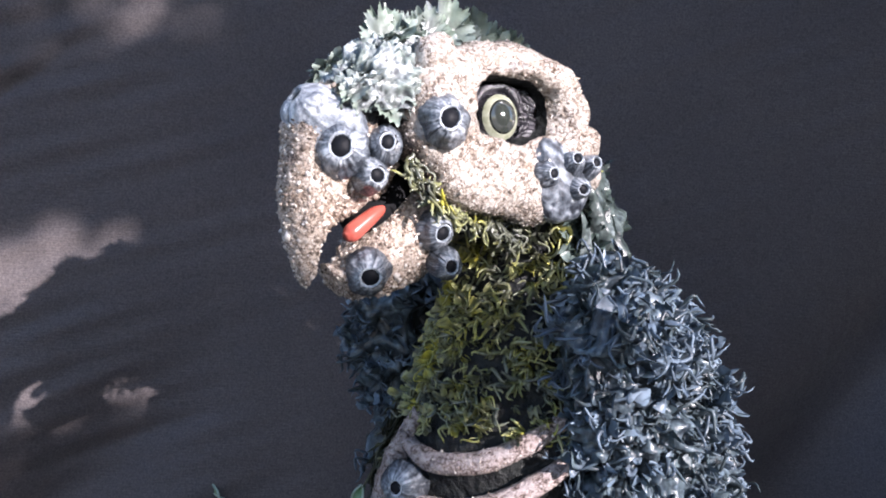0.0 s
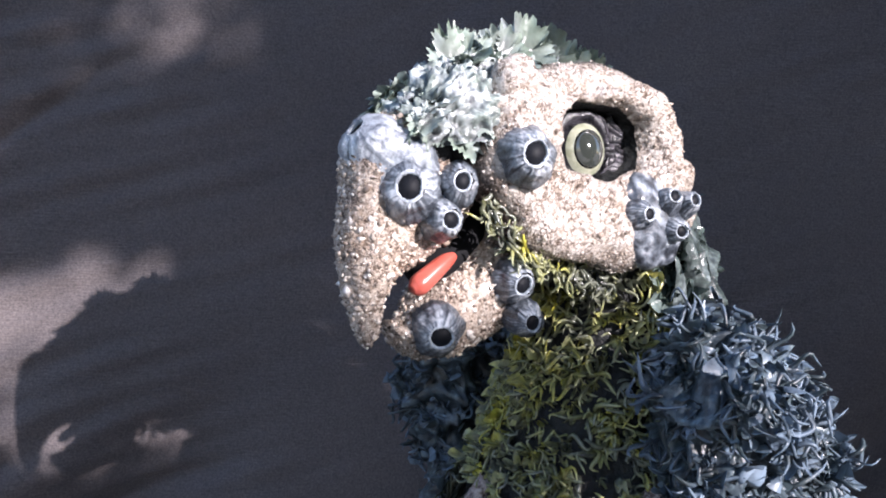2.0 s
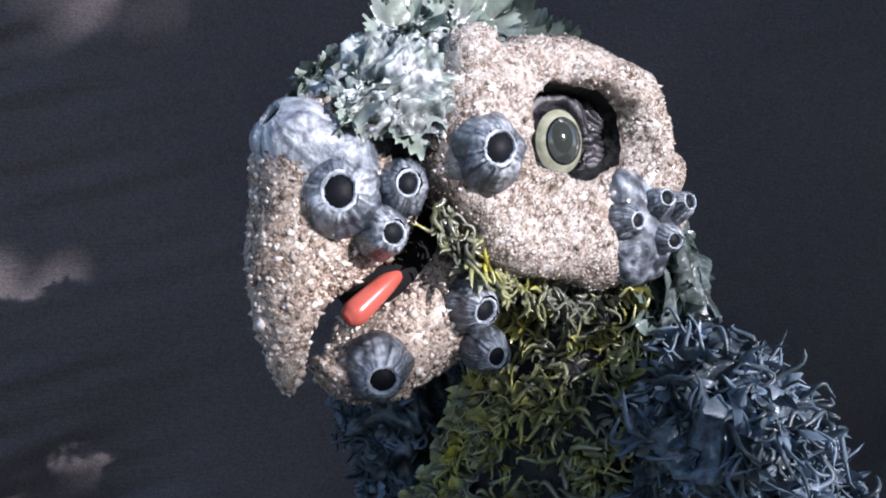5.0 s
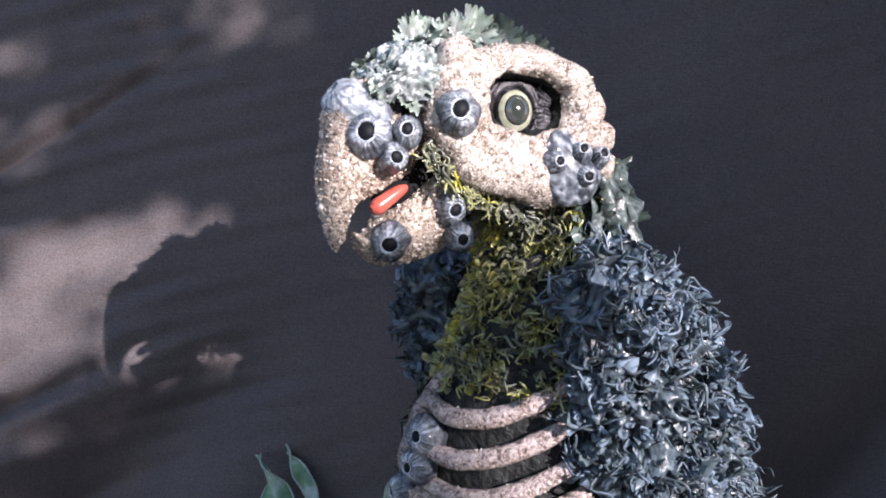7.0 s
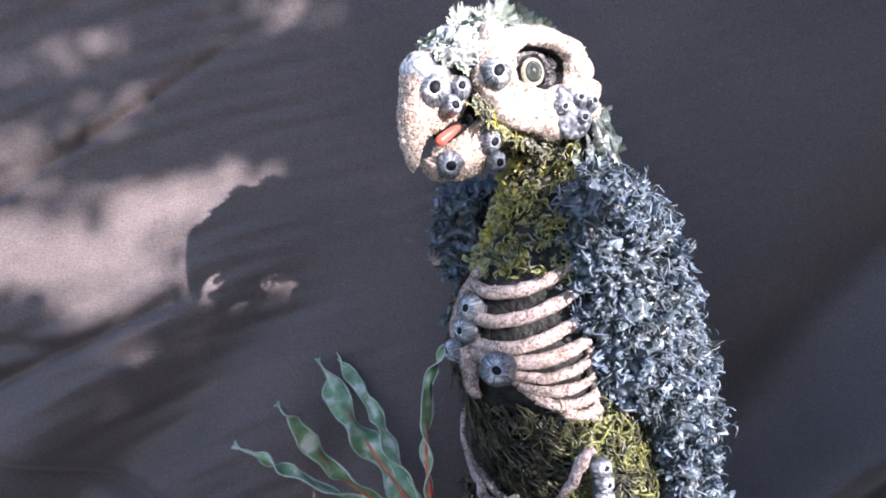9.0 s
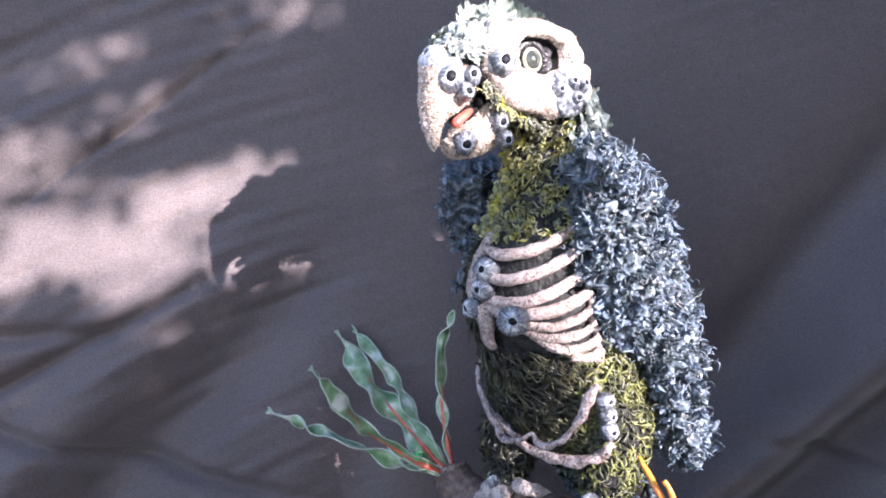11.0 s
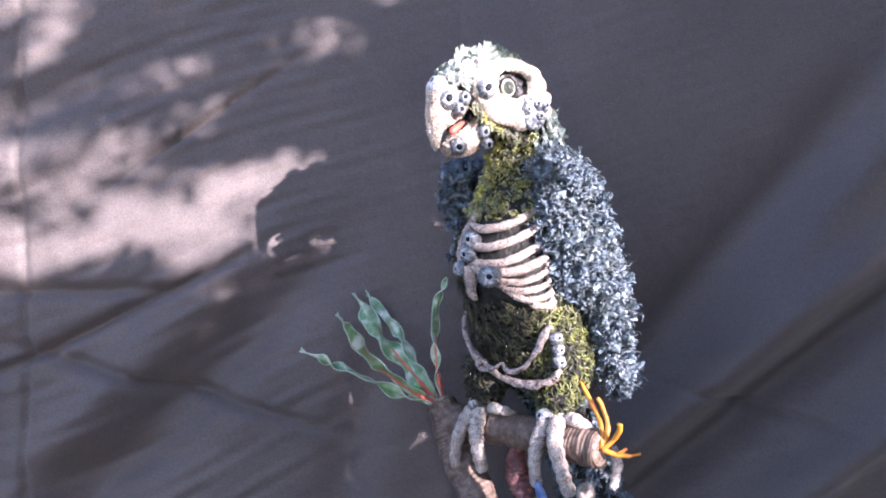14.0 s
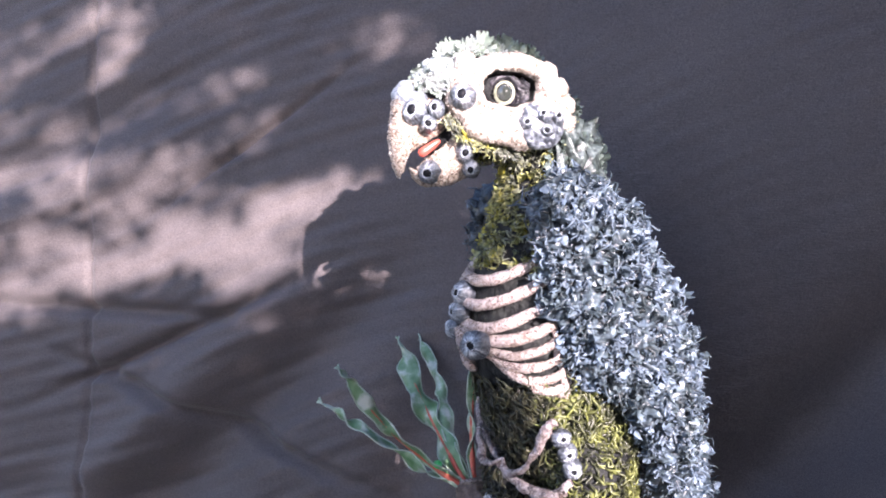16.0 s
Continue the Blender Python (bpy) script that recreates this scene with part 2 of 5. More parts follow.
# ---- mesh helpers ----
class Geo:
    """Collects pieces of one mesh, with a material for each piece."""

    def __init__(self):
        self.v, self.f, self.m, self.mats, self.n, self.t = [], [], [], [], 0, []

    def add(self, verts, faces, material, tip=None):
        if material not in self.mats:
            self.mats.append(material)
        verts = np.asarray(verts, float).reshape(-1, 3)
        k = self.n
        self.v.append(verts)
        self.t.append(np.full(len(verts), 0.6) if tip is None else np.asarray(tip, float).reshape(-1))
        self.f += [tuple(int(i) + k for i in q) for q in faces]
        self.m += [self.mats.index(material)] * len(faces)
        self.n += len(verts)

    def mesh(self, name, smooth=True, origin=(0, 0, 0)):
        me = bpy.data.meshes.new(name)
        me.from_pydata((np.concatenate(self.v) - np.array(origin)).tolist(), [], self.f)
        for m in self.mats:
            me.materials.append(m)
        me.polygons.foreach_set("material_index", self.m)
        me.polygons.foreach_set("use_smooth", [smooth] * len(me.polygons))
        me.attributes.new("tip", "FLOAT", "POINT").data.foreach_set("value", np.concatenate(self.t).astype(np.float32))
        me.update()
        return me


def thing(name, geo, label, category, group="", kind="", origin=(0, 0, 0)):
    ob = new(name, geo.mesh(name, origin=origin))
    ob.location = origin
    return tagged(ob, label, category, group, kind)


def empty(name, at, label, category, group=""):
    ob = new(name)
    ob.location = at
    ob.empty_display_size = 0.01
    return tagged(ob, label, category, group)


def part(name, geo, parent, label=""):
    """One mesh under a thing or a part. Its pieces are given in world places."""
    base = parent.location.copy()
    if parent.parent:
        base += parent.parent.location
    ob = new(name, geo.mesh(name, origin=base))
    ob.parent = parent
    return tagged(ob, label)


def grid_faces(n, m, closed=False):
    w = m if closed else m - 1
    return [(i * m + j, i * m + (j + 1) % m, (i + 1) * m + (j + 1) % m, (i + 1) * m + j) for i in range(n - 1) for j in range(w)]


def catmull(points, n):
    """n points of a smooth curve through the given rows."""
    p = np.asarray(points, float)
    k = len(p)
    u = np.linspace(0, k - 1, n)
    i = np.clip(u.astype(int), 0, k - 2)
    t = (u - i)[:, None]
    g = np.concatenate([p[:1] * 2 - p[1:2], p, p[-1:] * 2 - p[-2:-1]])
    a, b, c, d = g[i], g[i + 1], g[i + 2], g[i + 3]
    return 0.5 * (2 * b + (c - a) * t + (2 * a - 5 * b + 4 * c - d) * t ** 2 + (3 * b - a - 3 * c + d) * t ** 3)


def loft(rings, cap=True):
    """Verts and faces of a skin over closed rings (n, m, 3)."""
    rings = np.asarray(rings, float)
    n, m, _ = rings.shape
    faces = grid_faces(n, m, True)
    verts = rings.reshape(-1, 3)
    if cap:
        verts = np.concatenate([verts, rings[0].mean(0)[None], rings[-1].mean(0)[None]])
        a, b = n * m, n * m + 1
        faces += [(a, (j + 1) % m, j) for j in range(m)] + [(b, (n - 1) * m + j, (n - 1) * m + (j + 1) % m) for j in range(m)]
    return verts, faces


def tube(points, radii, n=24, m=10, rough=0.0, ring=None):
    """A round tube along a smooth curve. ring: a function of 0..1 that scales the radius."""
    p = catmull(points, n)
    r = catmull(np.asarray(radii, float)[:, None], n)[:, 0]
    if ring:
        r = r * np.array([ring(i / (n - 1)) for i in range(n)])
    tan = np.gradient(p, axis=0)
    tan /= np.linalg.norm(tan, axis=1)[:, None] + 1e-12
    up = np.array([0.31, 0.17, 0.93])
    s = np.cross(tan, up)
    s /= np.linalg.norm(s, axis=1)[:, None] + 1e-12
    w = np.cross(s, tan)
    a = np.linspace(0, 2 * np.pi, m, endpoint=False)
    rr = r[:, None] * (1 + rough * np.random.uniform(-1, 1, (n, m)))
    rings = p[:, None] + rr[..., None] * (np.cos(a)[None, :, None] * s[:, None] + np.sin(a)[None, :, None] * w[:, None])
    return loft(rings)


def ball(c, axes, n=14, m=20, rough=0.0):
    """An ellipsoid. axes: three vectors."""
    axes = np.asarray(axes, float)
    t = np.linspace(0.02, np.pi - 0.02, n)
    a = np.linspace(0, 2 * np.pi, m, endpoint=False)
    d = np.stack([np.sin(t)[:, None] * np.cos(a), np.sin(t)[:, None] * np.sin(a), np.repeat(np.cos(t)[:, None], m, 1)], -1)
    d = d * (1 + rough * np.random.uniform(-1, 1, (n, m, 1)))
    return loft(np.asarray(c) + d @ axes)


def jitter(verts, amount, scale):
    """Moves points by smooth noise."""
    out = np.array(verts, float)
    for p in out:
        p += np.array(noise.noise_vector(Vector(p * scale))) * amount
    return out


def scatter(verts, faces, count, keep=None):
    """Points spread evenly over a skin, with normals."""
    v = np.asarray(verts, float)
    tri = np.array([(q[0], q[k], q[k + 1]) for q in faces for k in range(1, len(q) - 1)])
    a, b, c = v[tri[:, 0]], v[tri[:, 1]], v[tri[:, 2]]
    nn = np.cross(b - a, c - a)
    area = np.linalg.norm(nn, axis=1)
    pick = np.random.choice(len(tri), count, p=area / area.sum())
    u = np.random.rand(count, 2)
    u[u.sum(1) > 1] = 1 - u[u.sum(1) > 1]
    p = a[pick] + u[:, :1] * (b - a)[pick] + u[:, 1:] * (c - a)[pick]
    n = nn[pick] / (area[pick][:, None] + 1e-15)
    if keep is not None:
        k = keep(p)
        p, n = p[k], n[k]
    return p, n


def fronds(geo, p, n, way, size, material, lobes=3.0, spread=1.1, lift=0.5, ruffle=0.18, depth=0.4, turn=0.6, nr=5, na=13, long=1.0, cup=0.3, curl=0.0, wave=0.0, edge=1.0):
    """Frilled, lobed fronds that grow from points p with normals n, mainly along way."""
    k = len(p)
    if not k:
        return
    way = np.asarray(way, float) + np.zeros((k, 3))
    d = way - n * (way * n).sum(1)[:, None]
    d /= np.linalg.norm(d, axis=1)[:, None] + 1e-9
    s = np.cross(n, d)
    g = np.random.normal(0, turn, k)[:, None]
    d, s = d * np.cos(g) + s * np.sin(g), s * np.cos(g) - d * np.sin(g)
    th = np.linspace(-1, 1, na)[None, None, :]
    r = np.linspace(0.06, 1, nr)[None, :, None]
    ph = np.random.uniform(0, 6.28, (k, 1, 1))
    ph2 = np.random.uniform(0, 6.28, (k, 1, 1))
    nl = lobes * np.random.uniform(0.75, 1.3, (k, 1, 1))
    sz = np.random.uniform(0.6, 1.25, (k, 1, 1)) * size
    lf = lift * np.random.uniform(0.3, 1.5, (k, 1, 1))
    gap = (0.5 - 0.5 * np.cos(nl * th * np.pi + ph)) ** (1.0 if edge < 4 else 2.6)
    if edge >= 4:
        gap = gap * (0.55 + 0.45 * np.sin(th * 9 + ph2)) + 0.25 * (0.5 + 0.5 * np.sin(th * 5 + ph))
    ragged = np.random.uniform(-0.10, 0.10, (k, 1, na)) if edge >= 4 else 0.0
    rad = sz * r * (1 - depth * r ** edge * gap + ragged * r ** 4) * (1 - 0.25 * th ** 2)
    an = th * spread * np.random.uniform(0.7, 1.2, (k, 1, 1))
    x = rad * np.cos(an) * long
    y = rad * np.sin(an) + wave * sz * r * np.sin(r * np.random.uniform(4, 9, (k, 1, 1)) + ph2)
    cp = cup * np.random.uniform(-0.5, 1.0, (k, 1, 1))
    cl = curl * np.random.uniform(-0.6, 1.0, (k, 1, 1))
    z = sz * (lf * r ** 1.6 + ruffle * r ** (5 if edge <= 1 else 3) * np.sin(nl * th * np.pi * (1.6 if edge <= 1 else 0.5) + ph2) + 0.10 * r ** 2 * np.sin(th * 2.5 + ph2) + cp * r * th ** 2 + cl * r ** 4)
    if edge >= 4:
        z = z + sz * 0.03 * r * np.sin(21 * th + ph) * np.sin(8 * r + ph2)
    v = p[:, None, None] + x[..., None] * d[:, None, None] + y[..., None] * s[:, None, None] + z[..., None] * n[:, None, None]
    cell = np.array(grid_faces(nr, na))
    faces = (cell[None] + (np.arange(k) * nr * na)[:, None, None]).reshape(-1, 4)
    # tone rises from root to tip, so the roots carry painted shade
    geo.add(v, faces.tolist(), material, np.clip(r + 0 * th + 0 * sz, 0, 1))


def strands(geo, p, n, way, length, radius, material, per=1, turn=1.0, lift=0.35, hook=0.3, wave=0.2, fan=0.6):
    """Curly, tapered strands in tufts that grow from points p with normals n, mainly along way."""
    k = len(p) * per
    if not k:
        return
    way = np.repeat(np.asarray(way, float) + np.zeros((len(p), 3)), per, 0)
    n = np.repeat(n, per, 0)
    d = way - n * (way * n).sum(1)[:, None]
    d /= np.linalg.norm(d, axis=1)[:, None] + 1e-9
    s = np.cross(n, d)
    g = (np.repeat(np.random.normal(0, turn, len(p)), per) + np.random.normal(0, fan, k) * (per > 1))[:, None]
    d, s = d * np.cos(g) + s * np.sin(g), s * np.cos(g) - d * np.sin(g)
    p = np.repeat(p, per, 0)
    t = np.linspace(0, 1, 9)[None]
    ln = length * np.random.uniform(0.55, 1.3, (k, 1))
    rise = lift * np.random.uniform(0.2, 1.5, (k, 1))
    hk = hook * np.random.uniform(-0.5, 1.2, (k, 1))
    ph, fr = np.random.uniform(0, 6.28, (k, 1)), np.random.uniform(2.5, 7, (k, 1))
    x = ln * (t - 0.25 * np.abs(hk) * t ** 3)
    y = ln * wave * (np.sin(t * fr + ph) - np.sin(ph))
    z = ln * (rise * np.sin(t * 2.4) + hk * t ** 4)
    mid = p[:, None] + x[..., None] * d[:, None] + y[..., None] * s[:, None] + z[..., None] * n[:, None]
    rad = radius * np.random.uniform(0.7, 1.4, (k, 1)) * (1.15 - 0.75 * t ** 2.5)
    rad[:, -1] *= 0.3
    tan = np.gradient(mid, axis=1)
    tan /= np.linalg.norm(tan, axis=2)[..., None] + 1e-12
    a = np.cross(tan, n[:, None] + 0.01)
    a /= np.linalg.norm(a, axis=2)[..., None] + 1e-12
    b = np.cross(tan, a)
    c = np.arange(4) * math.pi / 2
    v = mid[:, :, None] + rad[..., None, None] * (np.cos(c)[None, None, :, None] * a[:, :, None] * 1.35 + np.sin(c)[None, None, :, None] * b[:, :, None])
    cell = np.array(grid_faces(9, 4, True))
    faces = (cell[None] + (np.arange(k) * 36)[:, None, None]).reshape(-1, 4)
    # dark roots, light tips: depth shade put into the strands' colour
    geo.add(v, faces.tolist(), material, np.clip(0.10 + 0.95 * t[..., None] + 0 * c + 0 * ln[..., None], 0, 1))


def crumple(verts, normals, height, scale, seed=0.0):
    """Pushes a skin out into curled, crinkled ridges."""
    out = np.array(verts, float)
    crest = np.zeros(len(out))
    for i in range(len(out)):
        q = Vector(out[i] * scale) + Vector((seed, 0, 0))
        w = q + noise.noise_vector(q * 0.6) * 0.9
        a = 1 - 2.0 * abs(noise.noise(w))
        b = 1 - 2.0 * abs(noise.noise(w * 2.1 + Vector((7, 3, 1))))
        c = noise.noise(q * 0.45)
        h = max(a, 0) ** 1.3 * 0.75 + max(b, 0) ** 1.5 * 0.35 + c * 0.4
        side = np.array(noise.noise_vector(w * 0.9 + Vector((3, 9, 5))))
        out[i] += normals[i] * height * h + side * height * 0.45 * max(h, 0)
        # low in the creases: dry-brush paint with their shade painted in
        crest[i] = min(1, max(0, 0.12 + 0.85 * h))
    return out, crest


def normals_of(verts, faces):
    """Corner normals of a skin."""
    v = np.asarray(verts, float)
    q = np.array([f_[:3] for f_ in faces])
    fn = np.cross(v[q[:, 1]] - v[q[:, 0]], v[q[:, 2]] - v[q[:, 0]])
    n = np.zeros_like(v)
    for k in range(3):
        np.add.at(n, q[:, k], fn)
    return n / (np.linalg.norm(n, axis=1)[:, None] + 1e-12)


def grit(geo, p, n, size, material):
    """Small angular grains half sunk into a skin."""
    k = len(p)
    oct_ = np.array([(1, 0, 0), (-1, 0, 0), (0, 1, 0), (0, -1, 0), (0, 0, 1), (0, 0, -1)], float)
    v = oct_[None] * np.random.uniform(0.55, 1.25, (k, 6, 1)) + np.random.uniform(-0.3, 0.3, (k, 6, 3))
    v = v * (size * np.random.lognormal(-0.15, 0.38, (k, 1, 1))) + (p + n * size * 0.1)[:, None]
    cell = np.array([(0, 2, 4), (2, 1, 4), (1, 3, 4), (3, 0, 4), (2, 0, 5), (1, 2, 5), (3, 1, 5), (0, 3, 5)])
    geo.add(v, (cell[None] + (np.arange(k) * 6)[:, None, None]).reshape(-1, 3).tolist(), material)


# ---- the two directions of the figure: head and body, each with forward, left and up ----
HEAD_O, HEAD_F, HEAD_L = np.array([0.001, 0.287, 0]), np.array([-0.7071, -0.7071, 0]), np.array([0.7071, -0.7071, 0])
BODY_O, BODY_F, BODY_L = np.array([0.03, 0.34, 0]), np.array([-0.643, -0.766, 0]), np.array([0.766, -0.643, 0])
UP = np.array([0, 0, 1.0])


def hw(f, l, z):
    return HEAD_O + np.multiply.outer(f, HEAD_F) + np.multiply.outer(l, HEAD_L) + np.multiply.outer(z, UP)


def bw(f, l, z):
    return BODY_O + np.multiply.outer(f, BODY_F) + np.multiply.outer(l, BODY_L) + np.multiply.outer(z, UP)


# ---- setting ----
def cloth_depth(x, z):
    """How far back the cloth hangs, with its folds."""
    y = 0.43 + 0.25 * np.clip(x + 0.33, -0.3, 0.30) + 0.06 * np.clip(x - 0.0, 0, 1)
    y = y + 0.006 * np.sin(5.1 * x + 2.2 * z) + 0.004 * np.sin(9 * x - 6 * z + 1.0)

    ripple = 0.0008 * np.sin(200 * (z - 0.45 * x) + 2.2 * np.sin(9 * x) + 1.5 * np.sin(27 * z + 11 * x)) + 0.0007 * np.sin(335 * (z - 0.40 * x) + 3 * np.sin(14 * x + 5 * z))
    y = y + ripple * (0.35 + 0.65 * np.clip((-0.12 - x) * 8, 0, 1)) * (0.5 + 0.5 * np.sin(13 * x + 17 * z) ** 2)

    def fold(ax, az, bx, bz, wide, deep):
        dx, dz = bx - ax, bz - az
        ln = math.hypot(dx, dz)
        u = ((x - ax) * dx + (z - az) * dz) / ln
        w = ((x - ax) * dz - (z - az) * dx) / ln
        fade = 1 / (1 + np.exp(-(u + 0.02) / 0.03)) / (1 + np.exp((u - ln - 0.02) / 0.03))
        return 1.6 * deep * np.exp(-(w / wide) ** 2) * fade
    for line in ((-0.371, 0.530, -0.277, 0.603, 0.0035, 0.006), (-0.50, 0.305, -0.315, 0.398, 0.006, 0.010), (-0.503, 0.95, -0.504, 0.05, 0.004, 0.003), (-0.487, 0.310, -0.23, 0.224, 0.008, 0.008),
                 (0.46, 0.41, 0.10, 0.13, 0.032, -0.026), (0.50, 0.36, 0.17, 0.10, 0.030, 0.026), (0.46, 0.58, 0.16, 0.25, 0.05, 0.020), (0.264, 0.241, 0.384, 0.208, 0.006, 0.006), (0.60, 0.30, 0.28, 0.06, 0.03, -0.028), (0.62, 0.72, 0.30, 0.34, 0.045, -0.020),
                 (-0.48, 0.11, -0.20, 0.40, 0.032, 0.016), (-0.56, 0.12, -0.30, 0.39, 0.030, -0.011), (-0.182, 0.10, -0.133, 0.303, 0.030, 0.010), (-0.62, 0.378, -0.369, 0.378, 0.008, 0.007), (-0.193, 0.404, -0.27, 0.380, 0.006, 0.002),
                 (-0.75, 0.40, -0.40, 0.56, 0.03, -0.006), (-0.62, 0.16, -0.36, 0.19, 0.02, 0.006), (-0.60, 0.52, -0.42, 0.62, 0.02, 0.005), (0.02, 0.20, 0.10, 0.05, 0.02, 0.008)):
        y = y + fold(*line)
    return y


def build_cloth():
    x = np.concatenate([np.linspace(-1.5, -0.77, 40), np.linspace(-0.75, 0.7, 480), np.linspace(0.72, 1.5, 40)])
    z = np.concatenate([np.linspace(1.45, 0.77, 50), np.linspace(0.76, 0.09, 260)])
    nx, nz, nf = len(x), len(z), 70
    X, Z = np.meshgrid(x, z)
    back = np.stack([X, cloth_depth(X, Z), Z], -1)
    foot = back[-1]
    rows = []
    for i in range(1, nf + 1):
        s = i / nf * 0.75
        a = min(s / 0.12, 1.0) * math.pi / 2
        r = foot.copy()
        r[:, 1] -= 0.08 * (1 - math.cos(a)) + max(0, s - 0.12)
        r[:, 2] = 0.09 - 0.08 * math.sin(a) + (0.003 * np.sin(9 * x + 14 * s) + 0.003) * min(1, s * 3)
        rows.append(r)
    v = np.concatenate([back, np.array(rows)]).reshape(-1, 3)
    g = Geo()
    g.add(v, grid_faces(nz + nf, nx), CLOTH)
    return thing("backdrop", g, "dark charcoal cloth hung in soft creased folds behind the sculpture", "backdrop cloth", kind="structure")


build_cloth()


def box(lo, hi, material):
    g = Geo()
    v = [(x, y, z) for x in (lo[0], hi[0]) for y in (lo[1], hi[1]) for z in (lo[2], hi[2])]
    g.add(v, [(0, 1, 3, 2), (4, 6, 7, 5), (0, 4, 5, 1), (2, 3, 7, 6), (0, 2, 6, 4), (1, 5, 7, 3)], material)
    return g


g = Geo()
g.add([(-60, -60, -0.75), (60, -60, -0.75), (60, 60, -0.75), (-60, 60, -0.75)], [(0, 1, 2, 3)], GROUND)
thing("ground", g, "pale grey paved ground reaching away all round", "ground", kind="structure")
thing("wall_back", box((-1.7, 0.75, -0.75), (1.7, 0.9, 1.5), WALL), "plain rendered wall behind the hanging cloth", "wall", kind="structure")

table = empty("table", (0, 0.3, -0.75), "plain wooden table under the dark cloth", "table")
part("tabletop", box((-1.4, -0.42, -0.03), (1.4, 0.74, 0.0), WOOD), table)
for lx in (-1.32, 1.26):
    for ly in (-0.36, 0.62):
        part("leg", box((lx, ly, -0.75), (lx + 0.06, ly + 0.06, -0.03), WOOD), table)


# ---- the parrot figure: one mesh ----
statue = Geo()

# body: flat-oval slices from tail root to neck: height, middle forward, half depth, middle left, half width
SLICES = np.array([
    (0.250, -0.058, 0.010, 0.000, 0.022), (0.265, -0.054, 0.017, 0.000, 0.030), (0.285, -0.046, 0.027, 0.000, 0.040),
    (0.305, -0.030, 0.040, 0.001, 0.049), (0.327, -0.019, 0.050, 0.002, 0.053), (0.350, -0.014, 0.055, 0.002, 0.055),
    (0.375, -0.008, 0.059, 0.002, 0.055), (0.400, -0.002, 0.062, 0.002, 0.055), (0.422, 0.001, 0.062, 0.003, 0.055),
    (0.445, 0.002, 0.057, 0.008, 0.050), (0.468, 0.004, 0.049, 0.013, 0.041), (0.490, 0.008, 0.040, 0.017, 0.033),
    (0.512, 0.011, 0.033, 0.018, 0.028), (0.535, 0.015, 0.031, 0.017, 0.029), (0.552, 0.018, 0.028, 0.016, 0.028)])


def slice_at(z):
    return [np.interp(z, SLICES[:, 0], SLICES[:, k]) for k in (1, 2, 3, 4)]


def skin(theta, z, off=0.0):
    """A point of the body's skin: theta 0 looks forward, pi/2 to its left."""
    fc, hd, lc, wd = slice_at(z)
    return bw(fc + (hd + off) * np.cos(theta), lc + (wd + off) * np.sin(theta), z)


zz = np.linspace(0.25, 0.552, 44)
aa = np.linspace(0, 2 * np.pi, 48, endpoint=False)
body_v, body_f = loft([skin(aa, z) for z in zz])
body_f = [q[::-1] for q in body_f]
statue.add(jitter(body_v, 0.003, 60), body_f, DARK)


def body_coords(p):
    d = p - BODY_O
    return d @ BODY_F, d @ BODY_L, p[:, 2]


def outward(p, n):
    """Turns normals away from the body's axis."""
    f, l, z = body_coords(p)
    c = bw(np.interp(z, SLICES[:, 0], SLICES[:, 1]), np.interp(z, SLICES[:, 0], SLICES[:, 3]), z)
    flip = ((p - c) * n).sum(1) < 0
    n = n.copy()
    n[flip] *= -1
    return n


DOWN = -UP
# throat and breast moss
p, n = scatter(body_v, body_f, 5200, lambda q: (q[:, 2] > 0.452) & (q[:, 2] < 0.55))
n = outward(p, n)
f, l, z = body_coords(p)
front = np.arctan2(l - 0.008, f)
throat = (front > -1.9) & (front < 1.15)
strands(statue, p[throat][:480], n[throat][:480], DOWN, 0.0080, 0.00046, MOSS, 3, 1.3, 0.4, 0.5, 0.30, 0.9)
fronds(statue, p[throat][-900:], n[throat][-900:], DOWN, 0.0058, MOSS, lobes=3.4, spread=0.95, lift=0.40, ruffle=0.50, depth=0.80, cup=0.6, curl=0.5, turn=1.4, nr=8, na=25, wave=0.12, edge=1.2)
fronds(statue, p[~throat][:150], n[~throat][:150], DOWN, 0.015, NAPE, lobes=7, spread=1.4, lift=0.10, ruffle=0.08, depth=0.25, cup=0.4, curl=0.25, turn=0.5, nr=6, na=27)
# belly, flank and rump moss
p, n = scatter(body_v, body_f, 22000, lambda q: q[:, 2] < 0.45)
n = outward(p, n)
f, l, z = body_coords(p)
front = np.arctan2(l, f + 0.01)
side = (front > np.where(z > 0.372, 1.38, 0.98)) & (front < 2.6)
ribs_zone = (z > 0.368) & (front > -0.45) & (front < 1.38)
belly = (~side) & (~ribs_zone) & (np.abs(front) < 2.2)
strands(statue, p[belly][:2600], n[belly][:2600], BODY_L * 0.8 - UP * 0.3, 0.0140, 0.00062, BELLY, 1, 0.9, 0.22, 0.3, 0.26)
strands(statue, p[side][:2700], n[side][:2700], DOWN + BODY_L * 0.5, 0.0125, 0.00070, THIGH, 1, 1.2, 0.3, 0.35, 0.26)
rest = (~side) & (~belly) & (~ribs_zone)
fronds(statue, p[rest][:700], n[rest][:700], DOWN, 0.012, NAPE, lift=0.3)

